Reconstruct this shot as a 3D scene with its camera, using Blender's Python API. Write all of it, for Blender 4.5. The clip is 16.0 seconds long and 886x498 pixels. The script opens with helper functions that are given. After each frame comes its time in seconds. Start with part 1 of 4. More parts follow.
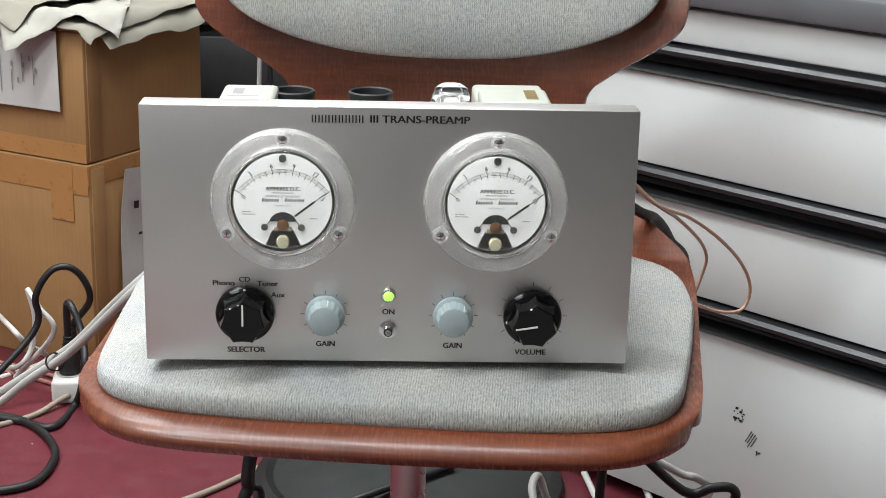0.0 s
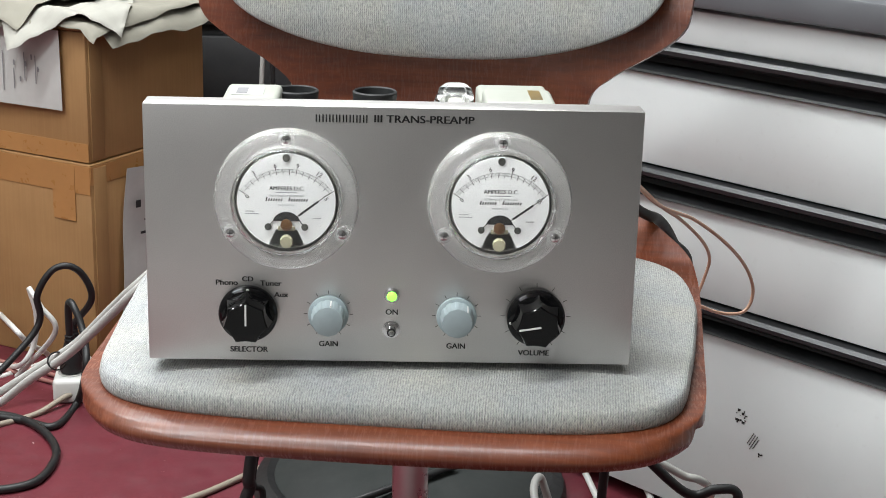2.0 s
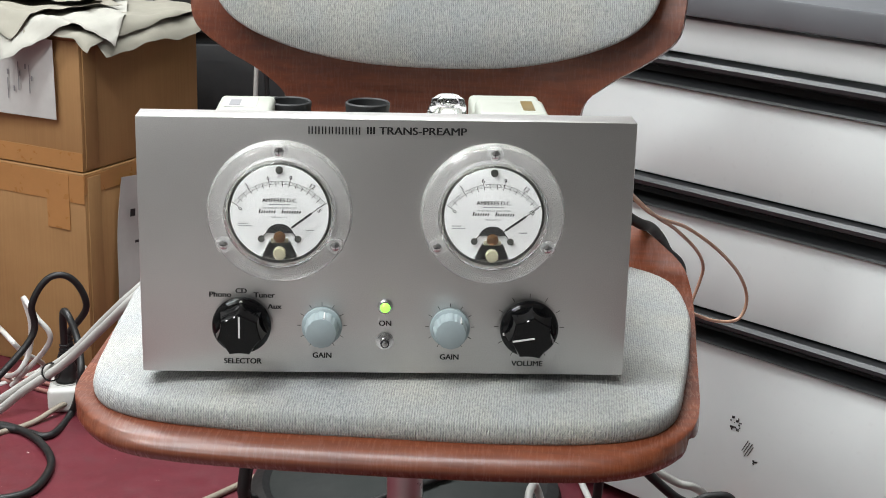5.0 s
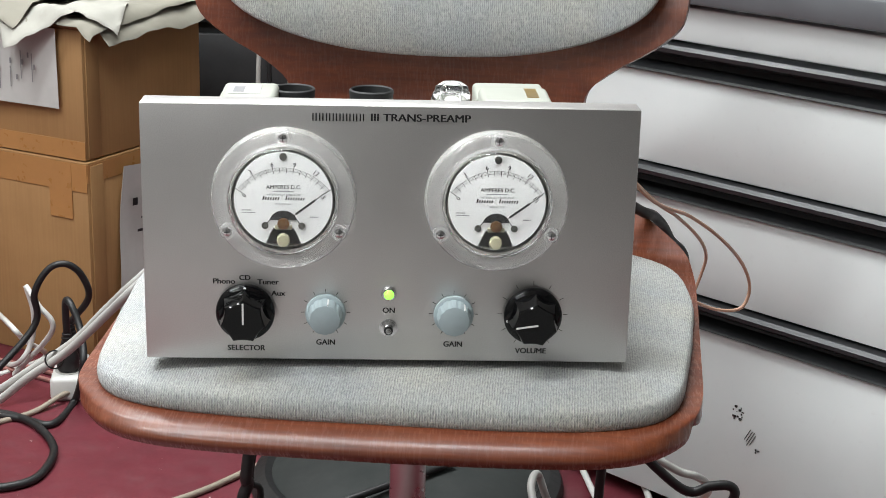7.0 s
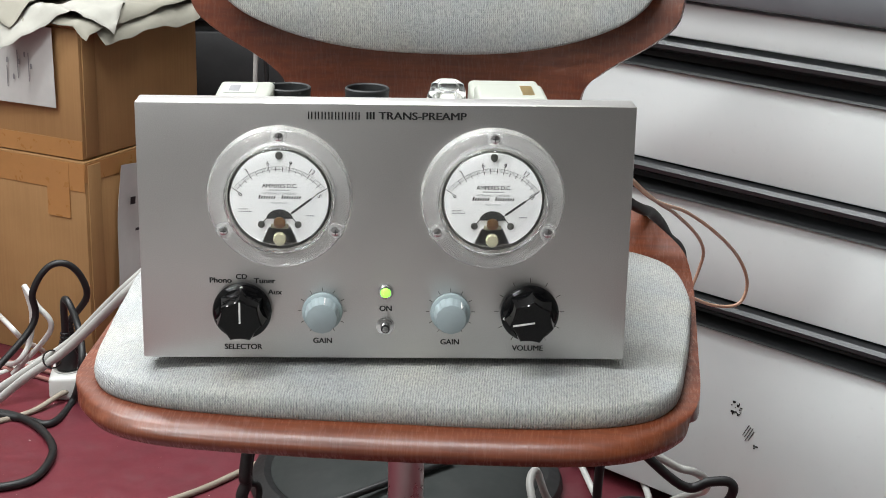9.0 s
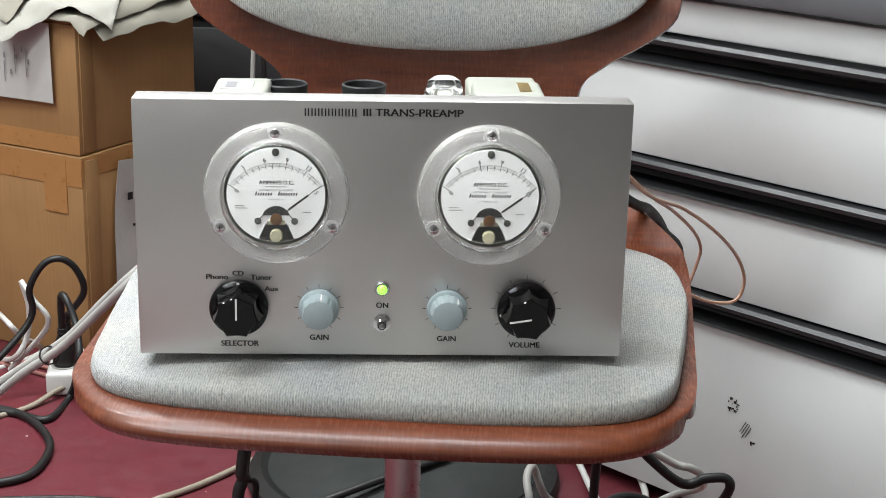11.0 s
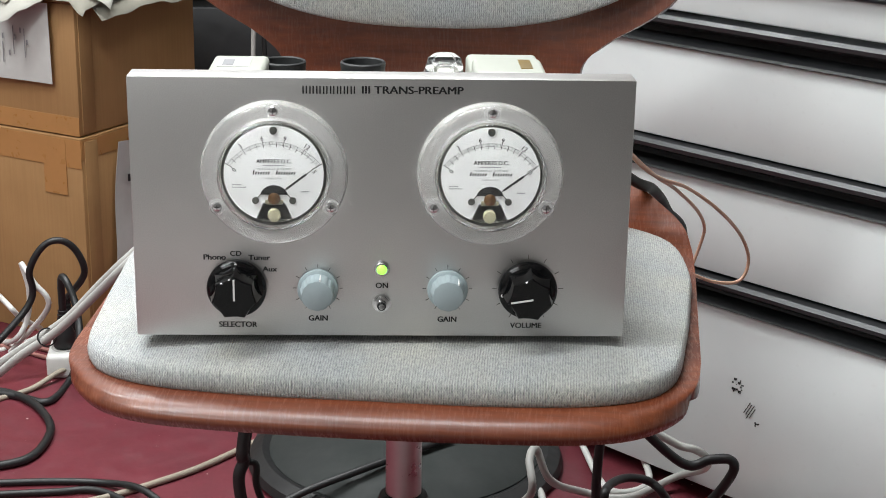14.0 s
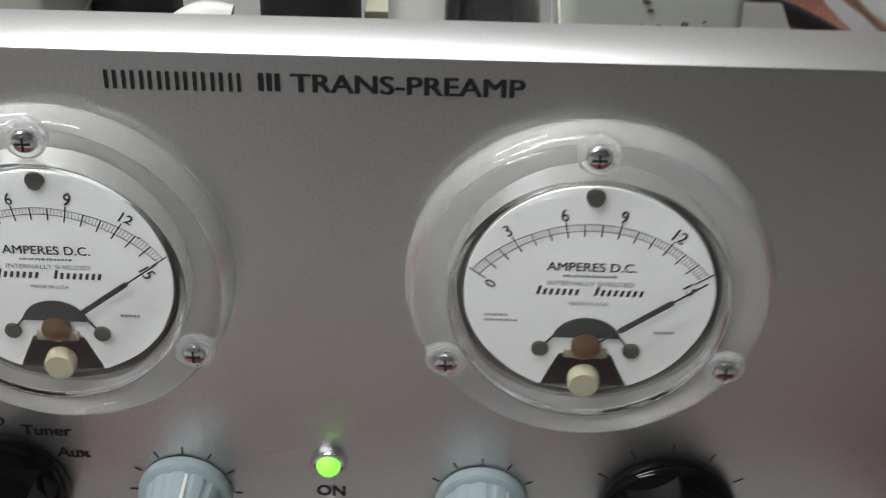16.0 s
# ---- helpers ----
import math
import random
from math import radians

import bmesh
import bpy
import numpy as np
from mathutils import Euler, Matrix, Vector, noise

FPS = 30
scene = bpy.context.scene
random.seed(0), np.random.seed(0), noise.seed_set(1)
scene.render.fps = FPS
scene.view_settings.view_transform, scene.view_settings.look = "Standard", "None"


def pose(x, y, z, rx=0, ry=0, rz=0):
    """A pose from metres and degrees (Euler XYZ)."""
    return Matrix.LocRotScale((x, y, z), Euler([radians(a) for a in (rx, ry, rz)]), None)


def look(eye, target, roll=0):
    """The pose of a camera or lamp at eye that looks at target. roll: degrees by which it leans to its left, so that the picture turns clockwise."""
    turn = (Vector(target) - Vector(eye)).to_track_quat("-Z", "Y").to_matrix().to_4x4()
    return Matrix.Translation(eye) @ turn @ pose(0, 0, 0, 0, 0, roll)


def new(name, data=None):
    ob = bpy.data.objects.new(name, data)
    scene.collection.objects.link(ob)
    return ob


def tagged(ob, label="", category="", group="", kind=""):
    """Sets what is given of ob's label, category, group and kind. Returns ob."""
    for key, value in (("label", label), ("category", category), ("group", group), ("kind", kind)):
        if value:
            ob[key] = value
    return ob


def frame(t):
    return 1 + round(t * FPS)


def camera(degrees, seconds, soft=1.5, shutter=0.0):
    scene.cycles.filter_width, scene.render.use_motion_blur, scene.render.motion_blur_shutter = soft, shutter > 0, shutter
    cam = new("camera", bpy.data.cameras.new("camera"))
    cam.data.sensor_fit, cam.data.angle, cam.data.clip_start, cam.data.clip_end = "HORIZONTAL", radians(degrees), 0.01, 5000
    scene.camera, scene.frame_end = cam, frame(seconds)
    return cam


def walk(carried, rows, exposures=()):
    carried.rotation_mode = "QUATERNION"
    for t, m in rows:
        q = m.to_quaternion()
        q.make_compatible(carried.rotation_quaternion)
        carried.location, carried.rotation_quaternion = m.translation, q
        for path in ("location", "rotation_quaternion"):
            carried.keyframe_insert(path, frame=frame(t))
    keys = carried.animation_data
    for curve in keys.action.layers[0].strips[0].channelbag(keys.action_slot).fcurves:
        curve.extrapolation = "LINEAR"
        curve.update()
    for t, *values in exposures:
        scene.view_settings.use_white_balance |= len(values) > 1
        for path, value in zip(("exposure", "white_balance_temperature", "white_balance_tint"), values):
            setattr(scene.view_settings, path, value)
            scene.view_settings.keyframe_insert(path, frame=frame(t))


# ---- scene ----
cam = camera(31.8, 16.0, soft=0.9, shutter=0.2)
PATH = [
    (0, (-0.006, -1.065, 0.879), (0.074, 0.848, 0.3), 1.4),
    (0.5, (-0.007, -1.065, 0.878), (0.074, 0.848, 0.302), 1.5),
    (1, (-0.009, -1.064, 0.877), (0.075, 0.85, 0.3), 1.7),
    (1.5, (-0.009, -1.064, 0.877), (0.07, 0.848, 0.298), 1.6),
    (2, (-0.008, -1.063, 0.878), (0.071, 0.85, 0.3), 1.6),
    (2.5, (-0.008, -1.064, 0.88), (0.075, 0.849, 0.3), 1.5),
    (3, (-0.009, -1.064, 0.883), (0.08, 0.849, 0.307), 1.8),
    (5.5, (-0.006, -1.063, 0.883), (0.078, 0.851, 0.311), 1.4),
    (6, (-0.007, -1.065, 0.881), (0.08, 0.849, 0.308), 1.6),
    (6.5, (-0.007, -1.064, 0.881), (0.079, 0.848, 0.301), 1.4),
    (7, (-0.008, -1.064, 0.88), (0.075, 0.848, 0.297), 1.5),
    (7.5, (-0.008, -1.065, 0.88), (0.074, 0.846, 0.296), 1.2),
    (8, (-0.007, -1.063, 0.88), (0.073, 0.848, 0.296), 1.5),
    (8.5, (-0.006, -1.064, 0.882), (0.078, 0.847, 0.297), 1.4),
    (9, (-0.006, -1.064, 0.881), (0.078, 0.846, 0.294), 1.2),
    (11.5, (-0.005, -1.063, 0.882), (0.082, 0.845, 0.289), 1.3),
    (12, (-0.005, -1.063, 0.88), (0.085, 0.845, 0.289), 1.2),
    (12.5, (-0.004, -1.063, 0.879), (0.084, 0.844, 0.282), 1.1),
    (13, (-0.005, -1.063, 0.879), (0.086, 0.842, 0.278), 1.2),
    (13.5, (-0.004, -1.062, 0.877), (0.086, 0.842, 0.273), 1.2),
    (14, (-0.002, -1.05, 0.876), (0.08, 0.851, 0.261), 1.1),
    (14.5, (0.01, -0.927, 0.873), (0.085, 0.948, 0.179), 0.7),
    (14.6, (0.02, -0.883, 0.876), (0.077, 0.976, 0.14), 0.3),
    (14.7, (0.019, -0.839, 0.864), (0.079, 1.017, 0.12), 0.1),
    (14.8, (0.029, -0.79, 0.862), (0.069, 1.056, 0.093), -0.0),
    (14.9, (0.035, -0.743, 0.855), (0.057, 1.106, 0.094), 0.4),
    (15, (0.038, -0.687, 0.843), (0.04, 1.159, 0.076), 0.5),
    (15.1, (0.039, -0.636, 0.854), (0.024, 1.193, 0.046), 1.4),
    (15.2, (0.026, -0.595, 0.856), (0.049, 1.217, 0.011), 2.1),
    (15.3, (0.035, -0.556, 0.866), (0.042, 1.214, -0.06), 1.8),
    (15.4, (0.037, -0.53, 0.861), (0.057, 1.245, -0.056), 2.9),
    (15.5, (0.052, -0.491, 0.872), (0.034, 1.24, -0.129), 2.2),
    (15.6, (0.055, -0.47, 0.862), (0.048, 1.271, -0.123), 2.7),
    (15.7, (0.06, -0.444, 0.856), (0.04, 1.287, -0.146), 2.6),
    (15.8, (0.065, -0.413, 0.854), (0.01, 1.307, -0.166), 2.0),
    (15.9, (0.051, -0.384, 0.845), (0.01, 1.314, -0.209), 2.1),
    (16, (0.049, -0.361, 0.839), (-0.019, 1.306, -0.264), 0.5),
]
walk(cam, [(t, look(e, a, r)) for t, e, a, r in PATH], exposures=[(0, -0.27), (14.6, -0.27), (15.0, -0.36), (15.4, -0.66), (16, -0.95)])

# ---- world and lights ----
FL = -0.030      # floor level
CEIL = 2.55
world = bpy.data.worlds.new("world")
scene.world = world
world.use_nodes = True
world.node_tree.nodes["Background"].inputs[0].default_value = (0.75, 0.8, 0.85, 1)
world.node_tree.nodes["Background"].inputs[1].default_value = 0.05


def area(name, loc, target, sx, sy, watts, color=(0.95, 0.99, 1.0)):
    d = bpy.data.lights.new(name, "AREA")
    d.shape, d.size, d.size_y, d.energy, d.color = "RECTANGLE", sx, sy, watts, color
    o = new(name, d)
    o.matrix_world = look(loc, target)
    return o


TUBES = [(-1.5, -0.75, 1.25, 40), (-1.3, 0.55, 1.25, 40), (-0.3, 1.30, 1.25, 70), (-0.35, -0.35, 1.25, 29), (-1.5, -2.0, 1.25, 34)]
for lx, ly, ll, w in TUBES:
    area("tube_light", (lx, ly, CEIL - 0.085), (lx, ly + 0.001, 0), ll, 0.16, w)

# ---- materials ----


class Nodes:
    """A small wrapper round a node tree."""

    def __init__(self, name):
        self.mat = bpy.data.materials.new(name)
        self.mat.use_nodes = True
        self.nt = self.mat.node_tree
        self.bsdf = self.nt.nodes["Principled BSDF"]
        self.co = self.add("ShaderNodeTexCoord").outputs["Object"]

    def add(self, kind, **props):
        n = self.nt.nodes.new(kind)
        for k, v in props.items():
            if k == "operation":
                n.operation = v
            elif k == "blend":
                n.data_type, n.blend_type = "RGBA", v
            elif k == "bands":
                n.bands_direction = v
            elif k == "feature":
                n.feature = v
        return n

    def link(self, a, b):
        self.nt.links.new(a, b)

    def scaled(self, sx, sy, sz, rot=(0, 0, 0)):
        m = self.add("ShaderNodeMapping")
        m.inputs["Scale"].default_value = (sx, sy, sz)
        m.inputs["Rotation"].default_value = rot
        self.link(self.co, m.inputs["Vector"])
        return m.outputs[0]

    def noise(self, scale, detail=3, rough=0.5, vec=None):
        n = self.add("ShaderNodeTexNoise")
        n.inputs["Scale"].default_value = scale
        n.inputs["Detail"].default_value = detail
        n.inputs["Roughness"].default_value = rough
        self.link(vec or self.co, n.inputs["Vector"])
        return n.outputs["Fac"]

    def ramp(self, fac, stops):
        r = self.add("ShaderNodeValToRGB")
        el = r.color_ramp.elements
        while len(el) < len(stops):
            el.new(0.5)
        for e, (p, c) in zip(el, stops):
            e.position = p
            e.color = (*c, 1) if len(c) == 3 else c
        self.link(fac, r.inputs[0])
        return r.outputs[0]

    def grey(self, fac, lo, hi, a=0.0, b=1.0):
        m = self.add("ShaderNodeMapRange")
        m.inputs["From Min"].default_value, m.inputs["From Max"].default_value = a, b
        m.inputs["To Min"].default_value, m.inputs["To Max"].default_value = lo, hi
        self.link(fac, m.inputs["Value"])
        return m.outputs[0]

    def mix(self, fac, a, b, blend="MIX"):
        m = self.add("ShaderNodeMix", blend=blend)
        for sock, val in ((m.inputs[0], fac), (m.inputs[6], a), (m.inputs[7], b)):
            if isinstance(val, (int, float)):
                sock.default_value = val
            elif isinstance(val, tuple):
                sock.default_value = (*val, 1)
            else:
                self.link(val, sock)
        return m.outputs[2]

    def math(self, op, a, b):
        m = self.add("ShaderNodeMath", operation=op)
        for sock, val in ((m.inputs[0], a), (m.inputs[1], b)):
            if isinstance(val, (int, float)):
                sock.default_value = val
            else:
                self.link(val, sock)
        return m.outputs[0]

    def bump(self, height, strength, distance):
        b = self.add("ShaderNodeBump")
        b.inputs["Strength"].default_value = strength
        b.inputs["Distance"].default_value = distance
        self.link(height, b.inputs["Height"])
        self.link(b.outputs[0], self.bsdf.inputs["Normal"])

    def put(self, key, val):
        sock = self.bsdf.inputs[key]
        if isinstance(val, (int, float)):
            sock.default_value = val
        elif isinstance(val, tuple):
            sock.default_value = (*val, 1)
        else:
            self.link(val, sock)


def plain(name, color, rough, metal=0.0, vary=0.12, scale=60, coat=0.0, bump=0.0, gloss=0.5):
    """Paint, plastic or metal with slight mottling in colour and gloss."""
    m = Nodes(name)
    f = m.noise(scale, 4, 0.6)
    g = m.noise(scale * 0.17, 3)
    lo = tuple(c * (1 - vary) for c in color)
    hi = tuple(min(1, c * (1 + vary)) for c in color)
    m.put("Base Color", m.ramp(m.math("ADD", m.math("MULTIPLY", f, 0.5), m.math("MULTIPLY", g, 0.5)), [(0.3, lo), (0.7, hi)]))
    m.put("Roughness", m.grey(f, max(0.02, rough * 0.85), min(1, rough * 1.2), 0.3, 0.7))
    m.put("Metallic", metal)
    m.put("Coat Weight", coat)
    m.put("Specular IOR Level", gloss)
    if bump:
        m.bump(f, bump, 0.001)
    return m.mat


def aluminium():
    m = Nodes("anodised_aluminium")
    fine = m.noise(1.0, 2, 0.6, m.scaled(1300, 1300, 1000))
    cloud = m.noise(9, 3)
    m.put("Base Color", m.ramp(m.math("ADD", m.math("MULTIPLY", fine, 0.6), m.math("MULTIPLY", cloud, 0.4)),
                               [(0.3, (0.545, 0.533, 0.525)), (0.7, (0.705, 0.690, 0.680))]))
    m.put("Metallic", 1.0)
    m.put("Roughness", m.grey(fine, 0.36, 0.46, 0.3, 0.7))
    m.bump(fine, 0.2, 0.0005)
    return m.mat


def fabric():
    """Coarse grey wool weave."""
    m = Nodes("grey_wool_weave")
    sep = m.add("ShaderNodeSeparateXYZ")
    m.link(m.co, sep.inputs[0])
    wob = m.math("MULTIPLY", m.noise(130, 2, 0.5), 4.0)
    su = m.math("SINE", m.math("ADD", m.math("MULTIPLY", sep.outputs[0], 3300), wob), 0)
    sv = m.math("SINE", m.math("ADD", m.math("MULTIPLY", m.math("ADD", sep.outputs[1], sep.outputs[2]), 2250), m.math("MULTIPLY", m.noise(170, 2, 0.5), -8.0)), 0)
    cross = m.math("ADD", m.math("MULTIPLY", m.math("MULTIPLY", su, sv), 0.5), 0.5)
    warp = m.noise(1.0, 2, 0.6, m.scaled(820, 300, 300))
    fluff = m.noise(900, 3, 0.7)
    n2 = m.noise(14, 4, 0.6)
    rib = m.math("ADD", m.math("MULTIPLY", su, 0.5), 0.5)
    f = m.math("ADD", m.math("ADD", m.math("MULTIPLY", warp, 0.58), m.math("MULTIPLY", rib, 0.10)), m.math("ADD", m.math("MULTIPLY", cross, 0.10), m.math("MULTIPLY", fluff, 0.22)))
    thread = m.ramp(f, [(0.34, (0.27, 0.28, 0.285)), (0.48, (0.47, 0.48, 0.475)), (0.63, (0.67, 0.675, 0.66))])
    worn = m.ramp(n2, [(0.35, (0.84, 0.86, 0.88)), (0.7, (1.0, 0.97, 0.90))])
    m.put("Base Color", m.mix(1.0, thread, worn, "MULTIPLY"))
    m.put("Roughness", 0.92)
    m.put("Sheen Weight", 0.25)
    m.bump(f, 1.0, 0.0042)
    return m.mat


def wood():
    """Red-brown varnished plywood veneer, grain running across the chair."""
    m = Nodes("red_brown_veneer")
    g1 = m.noise(1.0, 6, 0.65, m.scaled(14, 190, 190))
    g2 = m.noise(1.0, 3, 0.5, m.scaled(3, 22, 22))
    worn = m.noise(16, 4, 0.6)
    f = m.math("ADD", m.math("MULTIPLY", g1, 0.55), m.math("MULTIPLY", g2, 0.45))
    col = m.ramp(f, [(0.3, (0.068, 0.013, 0.005)), (0.5, (0.148, 0.033, 0.010)), (0.72, (0.25, 0.066, 0.020))])
    m.put("Base Color", m.mix(m.grey(worn, 0.0, 0.28, 0.55, 0.8), col, (0.34, 0.13, 0.07)))
    m.put("Roughness", m.grey(m.noise(1.0, 3, 0.6, m.scaled(420, 60, 60)), 0.36, 0.56, 0.3, 0.7))
    m.put("Coat Weight", 0.5)
    m.put("Coat Roughness", m.grey(m.noise(1.0, 3, 0.6, m.scaled(500, 70, 70)), 0.16, 0.34, 0.3, 0.7))
    # short crazing cracks across the varnish
    craze = m.grey(m.noise(1.0, 2, 0.5, m.scaled(420, 110, 110)), 1.0, 0.0, 0.64, 0.74)
    m.bump(m.math("ADD", m.math("MULTIPLY", g1, 0.5), m.math("MULTIPLY", craze, 0.5)), 0.28, 0.0008)
    return m.mat


def card():
    m = Nodes("brown_cardboard")
    flute = m.noise(1.0, 2, 0.5, m.scaled(260, 260, 6))
    stain = m.noise(7, 5, 0.6)
    m.put("Base Color", m.mix(0.5, m.ramp(stain, [(0.3, (0.26, 0.135, 0.05)), (0.7, (0.40, 0.225, 0.09))]),
                              m.ramp(flute, [(0.3, (0.30, 0.165, 0.065)), (0.7, (0.36, 0.20, 0.08))])))
    m.put("Roughness", 0.7)
    m.bump(flute, 0.2, 0.001)
    return m.mat


def red_floor():
    m = Nodes("worn_red_vinyl")
    n = m.noise(5, 6, 0.6)
    fleck = m.noise(110, 2, 0.5)
    dirt = m.noise(28, 5, 0.7)
    base = m.ramp(n, [(0.3, (0.090, 0.012, 0.019)), (0.7, (0.145, 0.023, 0.034))])
    base = m.mix(m.grey(dirt, 0, 0.55, 0.56, 0.8), base, (0.10, 0.03, 0.035))
    m.put("Base Color", m.mix(m.grey(fleck, 0, 1, 0.765, 0.785), base, (0.55, 0.45, 0.42)))
    m.put("Roughness", m.grey(dirt, 0.36, 0.6, 0.3, 0.7))
    m.bump(dirt, 0.1, 0.002)
    return m.mat


def drawer_paint():
    m = Nodes("pale_grey_enamel")
    n = m.noise(4, 4, 0.6)
    s = m.noise(90, 3, 0.6)
    m.put("Base Color", m.mix(m.grey(s, 0, 0.25, 0.6, 0.8), m.ramp(n, [(0.3, (0.69, 0.725, 0.725)), (0.7, (0.76, 0.795, 0.79))]), (0.60, 0.61, 0.60)))
    m.put("Roughness", m.grey(n, 0.38, 0.5, 0.3, 0.7))
    m.bump(s, 0.05, 0.0005)
    return m.mat


def paper_mat(name, color):
    m = Nodes(name)
    n = m.noise(11, 5, 0.6)
    m.put("Base Color", m.ramp(n, [(0.3, tuple(c * 0.82 for c in color)), (0.65, color)]))
    m.put("Roughness", 0.8)
    m.bump(n, 0.3, 0.004)
    return m.mat


def clear(name, color=(1, 1, 1), rough=0.02, ior=1.49, through_light=1.0):
    m = Nodes(name)
    m.put("Base Color", color)
    m.put("Transmission Weight", through_light)
    m.put("IOR", ior)
    n = m.noise(40, 3)
    m.put("Roughness", m.grey(n, rough * 0.6, rough * 1.8, 0.3, 0.7))
    return m.mat


def glow(name, color, strength):
    m = Nodes(name)
    m.put("Base Color", color)
    m.put("Emission Color", color)
    m.put("Emission Strength", strength)
    m.put("Roughness", 0.3)
    return m.mat


ALU = aluminium()
FABRIC = fabric()
WOOD = wood()
CARD = card()
VINYL = red_floor()
ENAMEL = drawer_paint()
PAPER = paper_mat("white_paper", (0.52, 0.52, 0.50))
NEWS = paper_mat("aged_newsprint", (0.27, 0.255, 0.21))
OLDPAPER = paper_mat("old_white_paper", (0.38, 0.37, 0.33))
TAPE = plain("brown_packing_tape", (0.40, 0.20, 0.07), 0.3, vary=0.08, coat=0.3)
INK = plain("black_ink", (0.012, 0.012, 0.013), 0.55)
GREYINK = plain("grey_print", (0.22, 0.22, 0.23), 0.6)
BAKELITE = plain("black_bakelite", (0.003, 0.003, 0.0034), 0.06, vary=0.15, gloss=0.32)
RUBBER = plain("black_cable_sheath", (0.009, 0.009, 0.0095), 0.5, vary=0.2)
WHITEPLASTIC = plain("white_plastic", (0.60, 0.60, 0.575), 0.38, vary=0.06)
GREYCABLE = plain("pale_grey_cable_sheath", (0.40, 0.395, 0.375), 0.5, vary=0.1)
BEIGECABLE = plain("beige_cable_sheath", (0.27, 0.23, 0.18), 0.55, vary=0.1)
PINKWIRE = plain("salmon_wire_insulation", (0.60, 0.36, 0.25), 0.45, vary=0.08)
DULLPINK = plain("dull_pink_cable_sheath", (0.33, 0.15, 0.13), 0.5, vary=0.1)
KNOBGREY = plain("blue_grey_plastic", (0.36, 0.43, 0.45), 0.42, vary=0.06, scale=200)
CHROME = plain("chrome", (0.75, 0.75, 0.76), 0.14, metal=1.0, vary=0.05)
STEEL = plain("brushed_steel", (0.50, 0.49, 0.49), 0.3, metal=1.0, vary=0.1)
DULLSTEEL = plain("dull_grey_screw", (0.10, 0.10, 0.09), 0.4, metal=0.5)
BRASS = plain("aged_brass", (0.42, 0.29, 0.10), 0.32, metal=1.0)
COPPER = plain("copper_winding", (0.20, 0.10, 0.04), 0.35, metal=0.8)
CREAM = plain("yellowed_plastic", (0.46, 0.43, 0.29), 0.3, vary=0.06)
DIAL = plain("white_dial_card", (0.86, 0.86, 0.85), 0.5, vary=0.02)
CUPMAT = plain("grey_meter_cup", (0.22, 0.215, 0.195), 0.4, vary=0.25, scale=30)
WELL = plain("olive_grey_movement", (0.30, 0.28, 0.20), 0.5, metal=0.2)
# lit copy of the movement olive, offsets the shade inside the notch
LITWELL = plain("lit_olive_movement", (0.52, 0.49, 0.37), 0.5, vary=0.2)
WHITEMARK = plain("white_mark_paint", (0.85, 0.85, 0.83), 0.5, vary=0.03)
MINT = plain("pale_mint_enamel", (0.40, 0.415, 0.365), 0.42, vary=0.06, scale=30)
CHARCOAL = plain("charcoal_shield", (0.022, 0.023, 0.024), 0.6, vary=0.25, bump=0.3)
CERAMIC = plain("white_ceramic", (0.72, 0.71, 0.66), 0.3, vary=0.04)
CHIPS = plain("rust_chip", (0.10, 0.06, 0.035), 0.7)
HANDLE = plain("dark_grey_extrusion", (0.034, 0.036, 0.038), 0.34, metal=0.3, vary=0.1, scale=12)
COUNTER = plain("slate_grey_edge", (0.12, 0.125, 0.135), 0.45, vary=0.1, scale=14)
# near-black that stands in for shade: plinth gap and dark backing
SHADEBLACK = plain("shade_black", (0.012, 0.012, 0.013), 0.6)
# plaster kept dark so the closed room gives less fill light
PLASTER = plain("dim_plaster", (0.20, 0.195, 0.185), 0.8, vary=0.06, scale=7, bump=0.2)
CEILMAT = plain("white_ceiling_paint", (0.75, 0.75, 0.73), 0.85, vary=0.04, scale=6)
GREENDISC = plain("scuffed_dark_green_enamel", (0.012, 0.015, 0.014), 0.75, vary=0.5, scale=24, bump=0.2)
ACRYLIC = clear("clear_acrylic", (0.985, 0.99, 0.985), 0.02)
# white share imitates light gathered in the edges of clear acrylic
LITACRYLIC = clear("light_catching_acrylic", (0.97, 0.97, 0.96), 0.04, 1.49, 0.88)
GLASS = clear("tube_glass", (0.98, 0.98, 0.98), 0.01, 1.47)
LEDMAT = glow("green_led_lens", (0.24, 1.0, 0.07), 2.6)
# unseen pale floor, toned so the metal panel mirrors a neutral grey
BOUNCEFLOOR = plain("pale_bounce_floor", (0.30, 0.29, 0.28), 0.6, vary=0.08, scale=8)
REDLAMP = glow("red_switch_lamp", (1.0, 0.05, 0.03), 0.7)
LAMPWHITE = glow("fluorescent_diffuser", (1.0, 0.97, 0.92), 6.0)

# ---- mesh helpers ----
PLACE = {}


def thing(name, m=None, label="", category="", group="", kind=""):
    ob = new(name)
    ob.empty_display_size = 0.02
    ob.matrix_world = m or Matrix()
    PLACE[ob.name] = m or Matrix()
    return tagged(ob, label, category, group, kind)


def shade(me, degrees=40):
    """Smooth faces, with edges sharper than the angle kept hard."""
    bm = bmesh.new()
    bm.from_mesh(me)
    for f in bm.faces:
        f.smooth = True
    for e in bm.edges:
        e.smooth = not (len(e.link_faces) == 2 and e.calc_face_angle(0) > radians(degrees))
    bm.to_mesh(me)
    bm.free()


